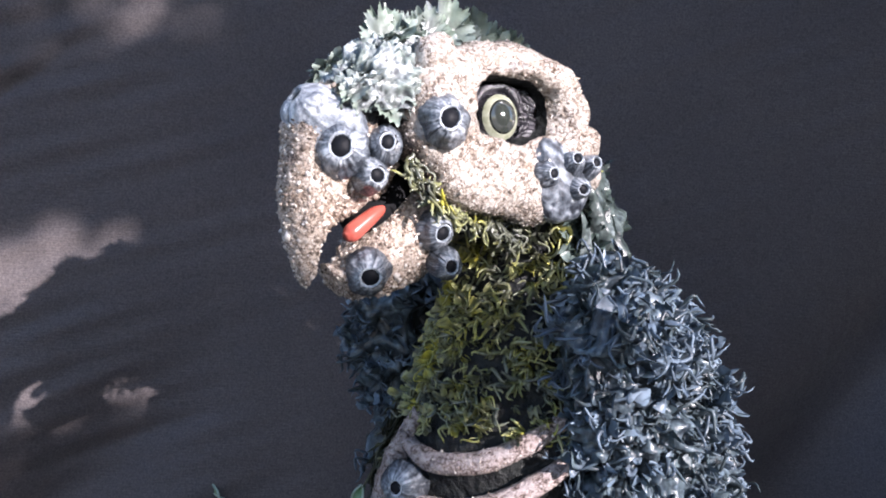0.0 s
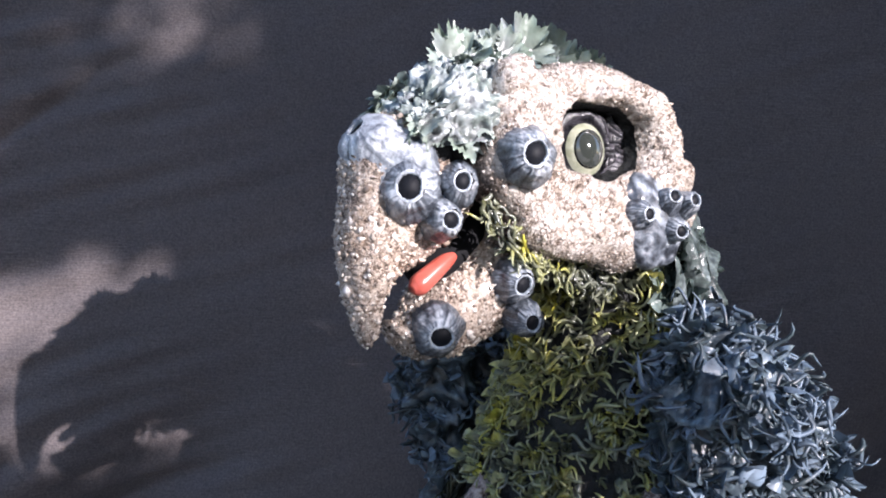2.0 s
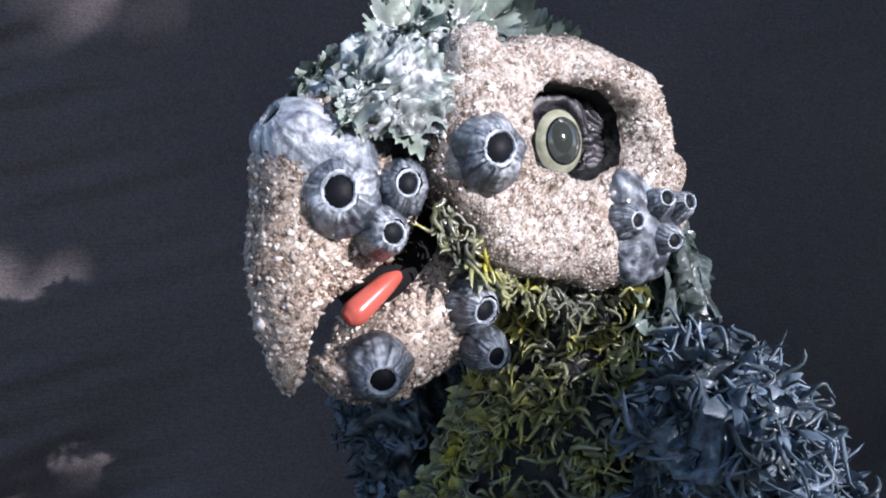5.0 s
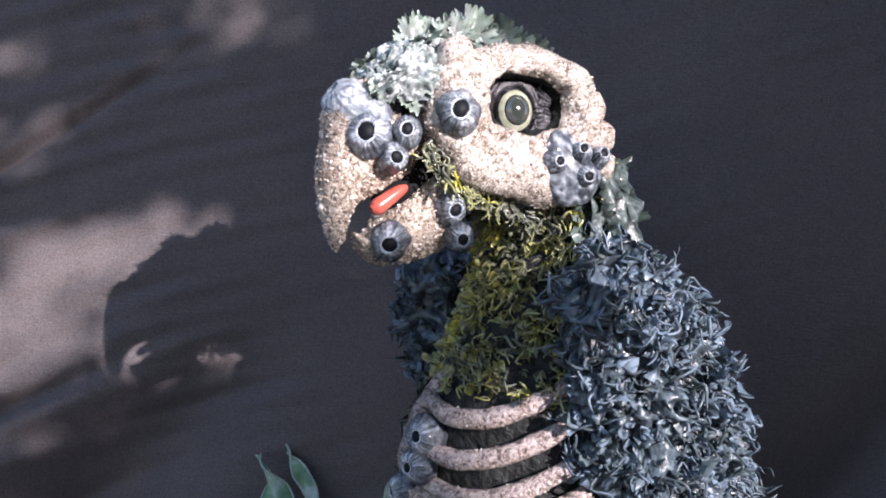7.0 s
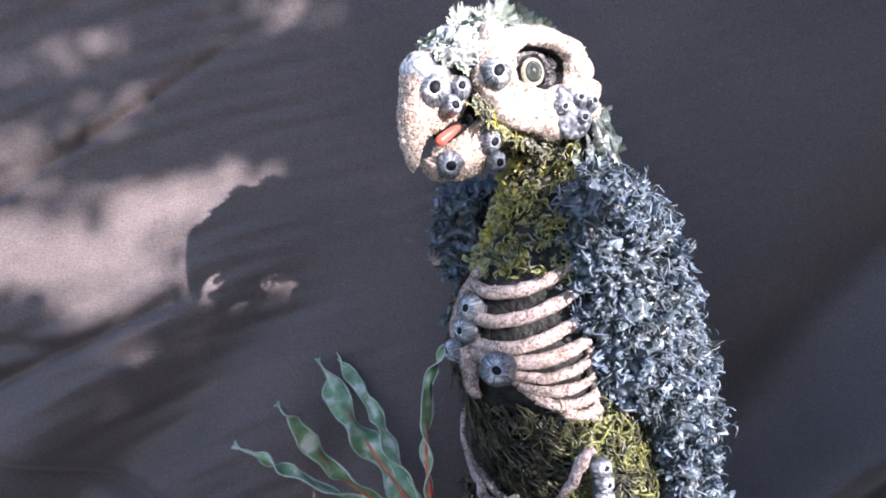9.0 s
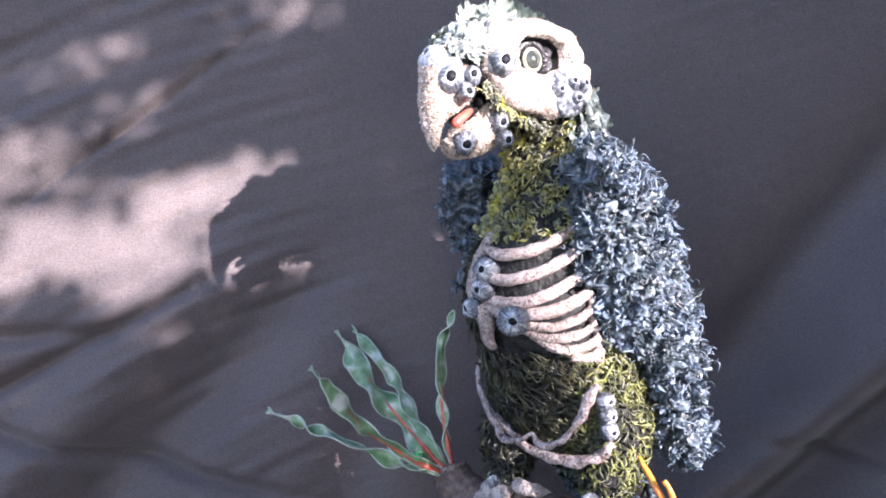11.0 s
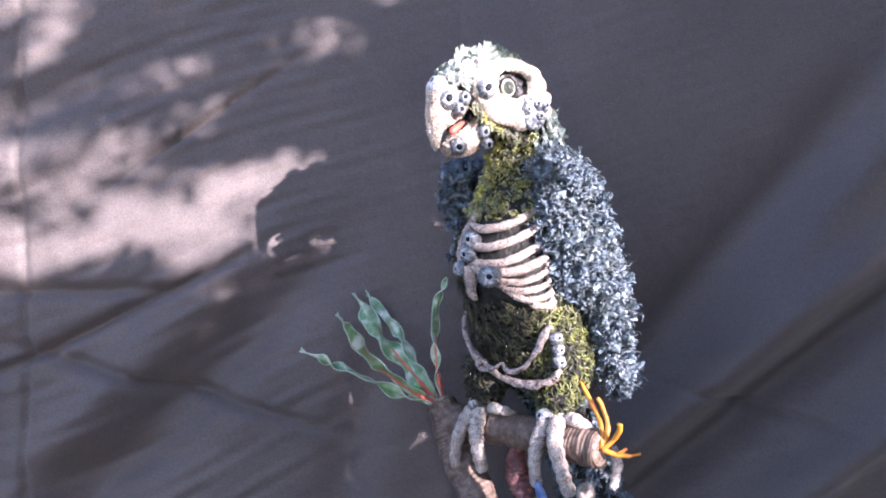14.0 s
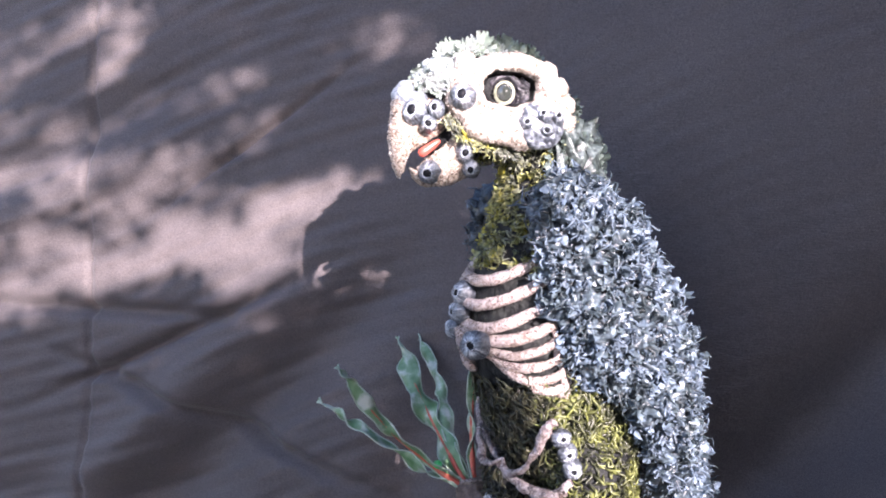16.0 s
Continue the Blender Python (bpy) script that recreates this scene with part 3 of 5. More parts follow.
# ribs: start angle, end angle, height at either end, sag
RIBS = [(-0.34, 0.98, 0.4465, 0.4570, 0.010), (-0.32, 1.05, 0.4300, 0.4430, 0.011), (-0.30, 1.10, 0.4150, 0.4270, 0.012), (-0.10, 1.13, 0.4060, 0.4110, 0.009),
        (0.30, 1.14, 0.3945, 0.3995, 0.006), (0.42, 1.15, 0.3860, 0.3885, 0.005), (0.55, 1.16, 0.3770, 0.3790, 0.004), (0.78, 1.17, 0.3695, 0.3705, 0.002)]
bone_skins = []
for a0, a1, z0, z1, sag in RIBS:
    th = np.linspace(a0, a1, 12)
    s = np.linspace(0, 1, 12)
    zs = z0 + (z1 - z0 + 0.003) * s ** 2.0 - sag * 4 * s * (1 - s) * 0.85
    pts = np.array([skin(a, zz_, 0.0035) for a, zz_ in zip(th, zs)])
    v, fc = tube(pts, np.array([0.0032, 0.0042, 0.0044, 0.0043, 0.0036]) * (0.95 if z0 > 0.40 else 0.74), 34, 12, 0.05)
    v = jitter(v, 0.0010, 90)
    statue.add(v, fc, RIB)
    bone_skins.append((v, fc, 260))
# the keel bone and the slanting edge under the ribs
for pts, rad in (([skin(-0.34, 0.456, 0.002), skin(-0.36, 0.43, 0.004), skin(-0.30, 0.41, 0.004), skin(-0.16, 0.398, 0.004), skin(-0.20, 0.382, 0.005), skin(-0.22, 0.374, 0.002)], [0.003, 0.005, 0.0065, 0.006, 0.005, 0.003]),
                 ([skin(-0.12, 0.407, 0.003), skin(0.15, 0.397, 0.003), skin(0.45, 0.384, 0.003), skin(0.8, 0.371, 0.003), skin(1.15, 0.366, 0.002)], [0.0042, 0.0036, 0.0032, 0.0030, 0.0024]),
                 ([skin(1.15, 0.368, 0.001), skin(1.15, 0.40, 0.001), skin(1.10, 0.43, 0.001)], [0.002, 0.0025, 0.002])):
    v, fc = tube(pts, rad, 30, 12, 0.06)
    v = jitter(v, 0.0016, 150)
    statue.add(v, fc, RIB)
    bone_skins.append((v, fc, 260))
# pelvis: a thick lower strand and a thin wavy upper one
for pts, rad in (([bw(0.020, -0.050, 0.358), bw(0.028, -0.047, 0.342), bw(0.030, -0.038, 0.326), bw(0.028, -0.022, 0.311), bw(0.026, -0.004, 0.299), bw(0.022, 0.016, 0.293), bw(0.018, 0.034, 0.293), bw(0.015, 0.050, 0.298), bw(0.013, 0.060, 0.309)], [0.0018, 0.0026, 0.0030, 0.0028, 0.0036, 0.0040, 0.0042, 0.0042, 0.0030]),
                 ([bw(0.030, -0.040, 0.328), bw(0.038, -0.024, 0.316), bw(0.040, -0.012, 0.306), bw(0.040, 0.000, 0.308), bw(0.038, 0.010, 0.311), bw(0.038, 0.020, 0.306), bw(0.036, 0.030, 0.309), bw(0.034, 0.040, 0.318), bw(0.032, 0.048, 0.330), bw(0.030, 0.055, 0.345), bw(0.026, 0.059, 0.350)], [0.0018, 0.0024, 0.0036, 0.0022, 0.0018, 0.0034, 0.0026, 0.0028, 0.0034, 0.0044, 0.0030])):
    v, fc = tube(pts, np.array(rad) * 0.88, 70, 12, 0.08)
    v = jitter(v, 0.0022, 130)
    statue.add(v, fc, PELVIS)

# thighs and feet
for side_l, shift in ((0.040, 0.0), (-0.042, 0.006)):
    v, fc = tube([bw(-0.020, side_l, 0.325), bw(-0.014 + shift, side_l * 1.04, 0.295), bw(-0.004 + shift, side_l * 1.04, 0.272), bw(0.002 + shift, side_l * 1.04, 0.262)], [0.026, 0.024, 0.017, 0.010], 20, 20)
    statue.add(v, fc, DARK)
    p, n = scatter(v, fc, 1000)
    axis = bw(-0.012 + shift, side_l, 0.29) * np.array([1, 1, 0])
    out = ((p - axis) * np.array([1, 1, 0]) * n).sum(1) < 0
    n[out] *= -1
    strands(statue, p, n, DOWN + BODY_L * 0.5, 0.0085, 0.00055, THIGH if side_l > 0 else BELLY, 1, 1.3, 0.3, 0.3, 0.18)


def toe(points, r0, r1, beads):
    r0, r1 = r0 * 1.14, r1 * 1.14
    v, fc = tube(points, [r0, r0 * 1.02, (r0 + r1) / 2, r1], 64, 14, 0.03, lambda s: 0.86 + 0.2 * abs(math.sin(math.pi * beads * s)) ** 0.6)
    statue.add(jitter(v, 0.0008, 200), fc, TOE)


for fl, f0, z0 in ((0.045, 0.004, 0.262), (-0.046, 0.008, 0.258)):
    v, fc = ball(bw(f0, fl, z0 - 0.002), [BODY_F * 0.011, BODY_L * 0.013, UP * 0.009], 12, 16, 0.05)
    statue.add(jitter(v, 0.002, 120), fc, TOE)
toe([bw(0.012, 0.042, 0.260), bw(0.023, 0.040, 0.242), bw(0.024, 0.037, 0.218), bw(0.018, 0.035, 0.198)], 0.0060, 0.0048, 7)
toe([bw(0.010, 0.054, 0.262), bw(0.024, 0.060, 0.246), bw(0.026, 0.068, 0.222), bw(0.020, 0.074, 0.197)], 0.0066, 0.0054, 7)
toe([bw(0.002, 0.060, 0.262), bw(0.004, 0.070, 0.262), bw(0.000, 0.078, 0.257), bw(-0.010, 0.082, 0.248)], 0.0056, 0.0040, 4)
toe([bw(-0.020, 0.094, 0.236), bw(-0.014, 0.103, 0.224), bw(-0.004, 0.106, 0.212), bw(0.002, 0.107, 0.205)], 0.0042, 0.0030, 4)
toe([bw(0.012, -0.050, 0.258), bw(0.022, -0.056, 0.240), bw(0.024, -0.063, 0.218), bw(0.020, -0.067, 0.197)], 0.0060, 0.0048, 7)
toe([bw(0.012, -0.040, 0.258), bw(0.023, -0.036, 0.240), bw(0.026, -0.031, 0.220), bw(0.020, -0.030, 0.199)], 0.0066, 0.0054, 7)
toe([bw(0.006, -0.030, 0.260), bw(0.010, -0.020, 0.261), bw(0.004, -0.012, 0.258), bw(-0.008, -0.010, 0.250)], 0.0050, 0.0040, 4)

# tail
v, fc = loft([bw(-0.052 - 0.030 * s + (0.010 + 0.004 * s) * np.cos(aa), 0.004 + 0.036 * s + (0.034 - 0.002 * s) * np.sin(aa), 0.275 - 0.125 * s + 0.012 * s * np.sin(aa)) for s in np.linspace(0, 1, 16)])
fc = [q[::-1] for q in fc]
statue.add(v, fc, DARK)
p, n = scatter(v, fc, 420)
cen = bw(-0.067, 0.012, 0.2)
n[(((p - cen) * n).sum(1) < 0)] *= -1
fronds(statue, p, n, DOWN, 0.012, WING, lobes=4, spread=1.2, lift=0.16, ruffle=0.2, depth=0.5, cup=0.3, curl=0.2, turn=0.8, nr=8, na=25, edge=2.0)

# wings: height, front edge, back edge
WINGS = np.array([(0.507, 0.034, 0.006), (0.495, 0.044, -0.012), (0.480, 0.043, -0.026), (0.462, 0.036, -0.041), (0.432, 0.026, -0.061), (0.410, 0.016, -0.071),
                  (0.382, -0.010, -0.078), (0.354, -0.041, -0.081), (0.318, -0.062, -0.084), (0.296, -0.069, -0.086), (0.280, -0.073, -0.084)])
for sgn, back in ((1, 0.0), (-1, -0.020)):
    rings = []
    fine = np.linspace(0, 2 * np.pi, 190 if sgn > 0 else 110, endpoint=False)
    for z_ in np.linspace(0.507, 0.280, 170 if sgn > 0 else 100):
        a0 = np.interp(-z_, -WINGS[:, 0], WINGS[:, 1]) + back
        b0 = np.interp(-z_, -WINGS[:, 0], WINGS[:, 2]) + back
        full = min(1, (0.514 - z_) / 0.03) ** 0.6 * (0.55 + 0.45 * min(1, (z_ - 0.26) / 0.1))
        mid, half = (a0 + b0) / 2, (a0 - b0) / 2
        cosa, sina = np.cos(fine), np.sin(fine)
        lat = 0.056 + np.where(sina > 0, 0.022, 0.006) * full * sina
        lat = lat + 0.006 * cosa * (z_ > 0.3)
        rings.append(bw(mid + half * np.sign(cosa) * np.abs(cosa) ** 0.8, sgn * lat, z_))
    v, fc = loft(rings)
    if sgn > 0:
        fc = [q[::-1] for q in fc]
    v = jitter(v, 0.004, 40)
    nn = normals_of(v, fc)
    cen = v.mean(0)
    if ((v - cen) * nn).sum() < 0:
        nn = -nn
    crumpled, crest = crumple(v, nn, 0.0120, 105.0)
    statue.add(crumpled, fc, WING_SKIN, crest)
    p, n = scatter(crumpled, fc, 2500 if sgn > 0 else 800)
    f, l, z = body_coords(p)
    flip = ((p - bw(f * 0 + f.mean(), l * 0 + sgn * 0.05, z)) * n).sum(1) < 0
    n[flip] *= -1
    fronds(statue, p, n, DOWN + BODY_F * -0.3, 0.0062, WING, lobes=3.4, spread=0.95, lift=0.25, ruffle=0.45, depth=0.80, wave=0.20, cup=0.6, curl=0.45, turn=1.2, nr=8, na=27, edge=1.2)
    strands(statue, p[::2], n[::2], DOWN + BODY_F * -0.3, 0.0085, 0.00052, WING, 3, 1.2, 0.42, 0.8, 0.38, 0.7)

# skull core
CROWNS = np.array([(0.056, 0.570, 0.556, 0.014), (0.046, 0.583, 0.552, 0.022), (0.030, 0.592, 0.548, 0.027), (0.012, 0.597, 0.540, 0.029), (-0.006, 0.598, 0.535, 0.030),
                   (-0.024, 0.594, 0.533, 0.031), (-0.040, 0.585, 0.532, 0.029), (-0.053, 0.572, 0.535, 0.023), (-0.062, 0.556, 0.542, 0.012)])
rings = []
for f_ in np.linspace(0.056, -0.062, 26):
    top, bot, wd = [np.interp(-f_, -CROWNS[:, 0], CROWNS[:, k]) for k in (1, 2, 3)]
    wd *= 0.66 if f_ < 0.03 else 0.8
    rings.append(hw(f_ + 0 * aa, wd * np.sign(np.sin(aa)) * np.abs(np.sin(aa)) ** 0.85, (top + bot) / 2 + (top - bot) / 2 * np.cos(aa)))
skull_v, skull_f = loft(rings)
skull_v = jitter(skull_v, 0.003, 60)
statue.add(skull_v, skull_f, DARK)
cap_u = np.linspace(-1.75, 1.75, 130)
rings = []
for f_ in np.linspace(0.057, -0.060, 150):
    top, bot, wd = [np.interp(-f_, -CROWNS[:, 0], CROWNS[:, k]) for k in (1, 2, 3)]
    wd *= 0.74 if f_ < 0.03 else 0.88
    rings.append(hw(f_ + 0 * cap_u, (wd + 0.001) * np.sin(cap_u), (top + bot) / 2 + ((top - bot) / 2 + 0.001) * np.cos(cap_u)))
cap_v = np.array(rings).reshape(-1, 3)
cap_f = grid_faces(150, 130)
cap_n = normals_of(cap_v, cap_f)
cap_n *= np.sign(((cap_v - hw(0.0, 0.0, 0.555)) * cap_n).sum())
cap_f = [q for q in cap_f if not (abs((cap_v[q[0]] - HEAD_O) @ HEAD_L) > 0.013 and -0.045 < (cap_v[q[0]] - HEAD_O) @ HEAD_F < 0.029)]
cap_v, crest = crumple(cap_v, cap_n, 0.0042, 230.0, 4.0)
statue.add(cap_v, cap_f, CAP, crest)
# the nape: long folded skin from the skull to the shoulders
nape_a = np.linspace(1.15, 4.6, 120)
nape_v = np.array([skin(nape_a, z, 0.002 + 0.003 * math.sin((z - 0.49) * 50) ** 2) for z in np.linspace(0.552, 0.478, 90)]).reshape(-1, 3)
nape_f = grid_faces(90, 120)
nape_n = normals_of(nape_v, nape_f)
nape_n *= np.sign(((nape_v - bw(0.01, 0.01, 0.51)) * nape_n).sum())
stretch = nape_v * np.array([1, 1, 0.45])
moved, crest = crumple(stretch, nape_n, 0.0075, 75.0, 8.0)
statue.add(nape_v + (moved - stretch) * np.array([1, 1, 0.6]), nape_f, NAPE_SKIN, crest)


def head_out(p, n):
    c = hw(np.clip((p - HEAD_O) @ HEAD_F, -0.04, 0.035), 0 * p[:, 2], 0.562 + 0 * p[:, 2])
    n = n.copy()
    n[((p - c) * n).sum(1) < 0] *= -1
    return n


def on_crown(q):
    f_, l_ = (q - HEAD_O) @ HEAD_F, (q - HEAD_O) @ HEAD_L
    return (q[:, 2] > 0.570) & (((f_ > 0.034) & (np.abs(l_) < 0.017)) | (np.abs(l_) < 0.013) | (f_ < -0.046))


p, n = scatter(skull_v, skull_f, 3000, on_crown)
n = head_out(p, n)
fronds(statue, p[:100], n[:100], HEAD_F * 0.8 + HEAD_L * 0.5 - UP * 0.3, 0.0105, CROWN, lobes=10, spread=2.2, lift=0.09, ruffle=0.06, depth=0.34, edge=5.0, cup=0.05, curl=0.10, turn=0.9, nr=10, na=77)
fronds(statue, p[150:168], n[150:168], HEAD_F, 0.006, CROWN, lobes=5, spread=1.5, lift=0.3, ruffle=0.12, depth=0.25, cup=0.4, curl=0.4, turn=1.6, nr=7, na=33)
# raised frill along the crown
p = hw(np.linspace(0.035, -0.030, 16), np.random.uniform(-0.008, 0.012, 16), np.interp(np.linspace(-0.035, 0.030, 16), -CROWNS[:, 0], CROWNS[:, 1]) - 0.001)
fronds(statue, p, np.tile(HEAD_L * 0.9 + HEAD_F * 0.3, (16, 1)), UP, 0.0120, CROWN, lobes=9, spread=1.8, lift=0.15, ruffle=0.08, depth=0.36, edge=5.0, cup=0.2, curl=0.15, turn=0.35, nr=10, na=73)
# forelock that hangs over the root of the beak
p, n = scatter(skull_v, skull_f, 4000, lambda q: ((q - HEAD_O) @ HEAD_F > 0.028) & ((q - HEAD_O) @ HEAD_L > -0.02) & (q[:, 2] > 0.569))
n = head_out(p, n)
fronds(statue, p[:34], n[:34], DOWN + HEAD_L * 0.3, 0.0125, CROWN, lobes=10, spread=2.0, lift=0.06, ruffle=0.06, depth=0.36, edge=5.0, cup=0.05, curl=0.10, turn=0.5, nr=10, na=73)
# back of the head
p, n = scatter(skull_v, skull_f, 2500, lambda q: ((q - HEAD_O) @ HEAD_F < -0.046) & (q[:, 2] < 0.59))
n = head_out(p, n)
fronds(statue, p[:160], n[:160], DOWN - HEAD_F * 0.4, 0.012, NAPE, lobes=6, spread=1.5, lift=0.15, ruffle=0.1, depth=0.3, cup=0.4, curl=0.3, turn=0.5, nr=6, na=25)
# long slate ruff down the side of the neck
turn_ = np.random.uniform(-0.05, 1.8, 150)
high = np.random.uniform(0.496, 0.546, 150)
p = hw(-0.0446 - 0.0315 * np.sin(turn_), 0.0013 + 0.0315 * np.cos(turn_), high)
n = hw(-np.sin(turn_), np.cos(turn_), 0 * turn_) - HEAD_O
fronds(statue, p, n, DOWN, 0.0185, NAPE, lobes=7, spread=1.2, lift=0.10, ruffle=0.12, depth=0.40, edge=4.5, cup=0.2, turn=0.35, nr=9, na=57, long=1.15)


# cheek plates with the eye sockets
RIM_F = [(0.0385, 0.566), (0.0382, 0.553), (0.0320, 0.543), (0.0250, 0.5375), (0.0063, 0.5313), (-0.0165, 0.5295), (-0.028, 0.536), (-0.0365, 0.548), (-0.0385, 0.562), (-0.034, 0.575),
         (-0.026, 0.586), (-0.012, 0.5935), (0.004, 0.5925), (0.018, 0.588), (0.026, 0.585), (0.033, 0.5835), (0.0375, 0.575)]
EYE_F, EYE_Z = 0.0005, 0.567
rim = catmull(RIM_F + RIM_F[:1], 97)[:-1]
# ring by ring from the socket's floor to the hidden underside: share of the way out, sideways place
STEPS = [(-0.20, 0.0215), (-0.08, 0.027), (0.0, 0.0325), (0.05, 0.0355), (0.12, 0.0372), (0.22, 0.0372), (0.34, 0.0368), (0.48, 0.0368), (0.62, 0.0368), (0.76, 0.0362), (0.87, 0.0348), (0.95, 0.0322), (1.0, 0.0282), (0.98, 0.0215), (0.90, 0.018)]
ang = np.arctan2(rim[:, 1] - EYE_Z, rim[:, 0] - EYE_F)
sock = np.stack([EYE_F - 0.0015 + 0.0185 * np.cos(ang), EYE_Z + 0.0015 + 0.0126 * np.sin(ang)], 1)
for sgn in (1, -1):
    rings = []
    for s, lat in STEPS:
        q = sock + (rim - sock) * s
        drop = -np.clip(-q[:, 0] * 0.22, -0.0055, 0.0055) * np.clip(s * 4, 0, 1) + 0.006 * np.clip((q[:, 1] - 0.572) / 0.022, 0, 1) ** 2
        turn_ = np.arctan2(q[:, 1] - EYE_Z, q[:, 0] - EYE_F)
        brow = 0.0035 * np.exp(-((s - 0.14) / 0.14) ** 2) * np.clip(np.sin(turn_) - 0.55 * np.cos(turn_), 0, 1) - 0.0016 * np.exp(-((s - 0.45) / 0.10) ** 2) * np.clip(-np.cos(turn_ + 0.3), 0, 1)
        brow = brow - 0.0045 * np.exp(-(s / 0.30) ** 2) * np.clip(np.cos(turn_), 0, 1) * (s >= 0)
        lt = np.maximum(lat - drop * (s > 0) + brow, 0.012)
        rings.append(hw(q[:, 0], sgn * lt, q[:, 1]))
    v, fc = loft(rings, cap=False)
    v = jitter(jitter(v, 0.0030, 70), 0.0011, 280)
    inner = 2 * len(rim)
    # wash plus painted shade: dark in the socket and under the lower rim
    shade_wash = np.repeat([0.1, 0.15, 0.3, 0.6, 0.6, 0.6, 0.6, 0.6, 0.6, 0.6, 0.55, 0.30, 0.05, 0.0, 0.0], len(rim))
    shade_wash = shade_wash + 0.12 * np.random.uniform(-1, 1, len(shade_wash))
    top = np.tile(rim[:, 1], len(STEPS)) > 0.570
    shade_wash[top & (shade_wash > 0.2)] = 0.6
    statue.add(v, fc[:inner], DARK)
    statue.add(v, fc[inner:], BONE, shade_wash)
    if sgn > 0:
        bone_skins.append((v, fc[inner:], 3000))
    # dark hollow with the socket's shade painted in, eye and lids
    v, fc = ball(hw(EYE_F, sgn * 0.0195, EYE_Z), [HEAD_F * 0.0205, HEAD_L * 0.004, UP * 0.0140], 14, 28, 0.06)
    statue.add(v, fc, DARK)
    eye_c = hw(EYE_F - 0.0012, sgn * 0.0222, EYE_Z - 0.0010)
    gaze = HEAD_L * sgn * 0.93 + HEAD_F * 0.34
    gaze /= np.linalg.norm(gaze)
    u = np.cross(gaze, UP)
    u /= np.linalg.norm(u)
    w = np.cross(u, gaze)
    ring_ = lambda ca, r: eye_c + gaze * r * math.cos(ca) + r * math.sin(ca) * (np.cos(aa)[:, None] * u * 0.92 + np.sin(aa)[:, None] * w * 1.06)
    v, fc = loft([ring_(c, 0.0101) for c in np.linspace(0.001, 0.60, 8)])
    statue.add(v, fc, PUPIL)
    v, fc = loft([ring_(c, 0.0101) for c in np.linspace(0.60, 0.86, 6)], cap=False)
    statue.add(v, fc, IRIS)
    v, fc = loft([ring_(c, 0.0101) for c in np.linspace(0.86, 1.5, 8)], cap=False)
    statue.add(v, fc, LID)
    for lo, hi, up_, rad in ((0.15, 2.95, 1, 0.0020), (3.3, 6.1, -1, 0.0015), (0.4, 2.7, 1, 0.0011)):
        t = np.linspace(lo, hi, 9)
        rr = 0.0101 if rad > 0.0013 else 0.0118
        pts = eye_c + gaze * 0.0035 + rr * (np.cos(t)[:, None] * u * 1.02 + np.sin(t)[:, None] * w * 1.10)
        v, fc = tube(pts, [rad * 0.5, rad, rad, rad, rad * 0.5], 26, 10, 0.08)
        statue.add(jitter(v, 0.0012, 200), fc, LID)
    for k in range(10):
        t0 = -1 + 2 * (k + 0.5) / 10
        pts = [hw(EYE_F - 0.0075, sgn * 0.0255, EYE_Z + 0.008 * t0), hw(EYE_F - 0.0115, sgn * (0.0255 + 0.002 * np.random.rand()), EYE_Z + 0.009 * t0 + 0.002), hw(EYE_F - 0.0165, sgn * 0.0295, EYE_Z + 0.0065 * t0)]
        v, fc = tube(pts, [0.0008, 0.0017, 0.0010], 12, 8, 0.25)
        statue.add(jitter(v, 0.0014, 260), fc, LID)
# knobs along the back and top edge of the plate
for f_, l_, z_, r_ in ((-0.0405, 0.034, 0.560, 0.0075), (-0.0415, 0.034, 0.549, 0.0070), (0.028, 0.023, 0.5830, 0.0080), (-0.0360, 0.033, 0.572, 0.007), (-0.029, 0.031, 0.583, 0.006)):
    v, fc = ball(hw(f_, l_, z_), [HEAD_F * r_, HEAD_L * r_ * 0.9, UP * r_], 12, 18, 0.02)
    v = jitter(v, 0.0014, 160)
    statue.add(v, fc, BONE)
    bone_skins.append((v, fc, 110))


# moss that hangs out under the edge of the cheek
for sgn in (1, -1):
    edge_f = np.random.uniform(-0.016, 0.040, 75)
    edge_z = np.interp(edge_f, [-0.0165, 0.0063, 0.0255, 0.0335, 0.041], [0.5295, 0.5313, 0.5375, 0.543, 0.553]) - np.random.uniform(0.0005, 0.0045, 75)
    lat = np.random.uniform(0.021, 0.026, 75) - 0.10 * np.clip(edge_f - 0.02, 0, 1)
    strands(statue, hw(edge_f, sgn * lat, edge_z), np.tile(HEAD_L * sgn, (75, 1)), DOWN, 0.0060, 0.00045, MOSS, 3, 1.4, 0.3, 0.4, 0.18, 0.8)


def blade_loft(rows, n=26):
    """A horn between an outer and an inner edge: outer forward and height, inner forward and height, half width."""
    c = catmull(rows, n)
    out = []
    for of, oz, jf, jz, wd in c:
        ca, sa = np.cos(aa), np.sin(aa)
        out.append(hw((of + jf) / 2 + (of - jf) / 2 * ca, wd * np.sign(sa) * np.abs(sa) ** 0.75, (oz + jz) / 2 + (oz - jz) / 2 * ca))
    return loft(out)


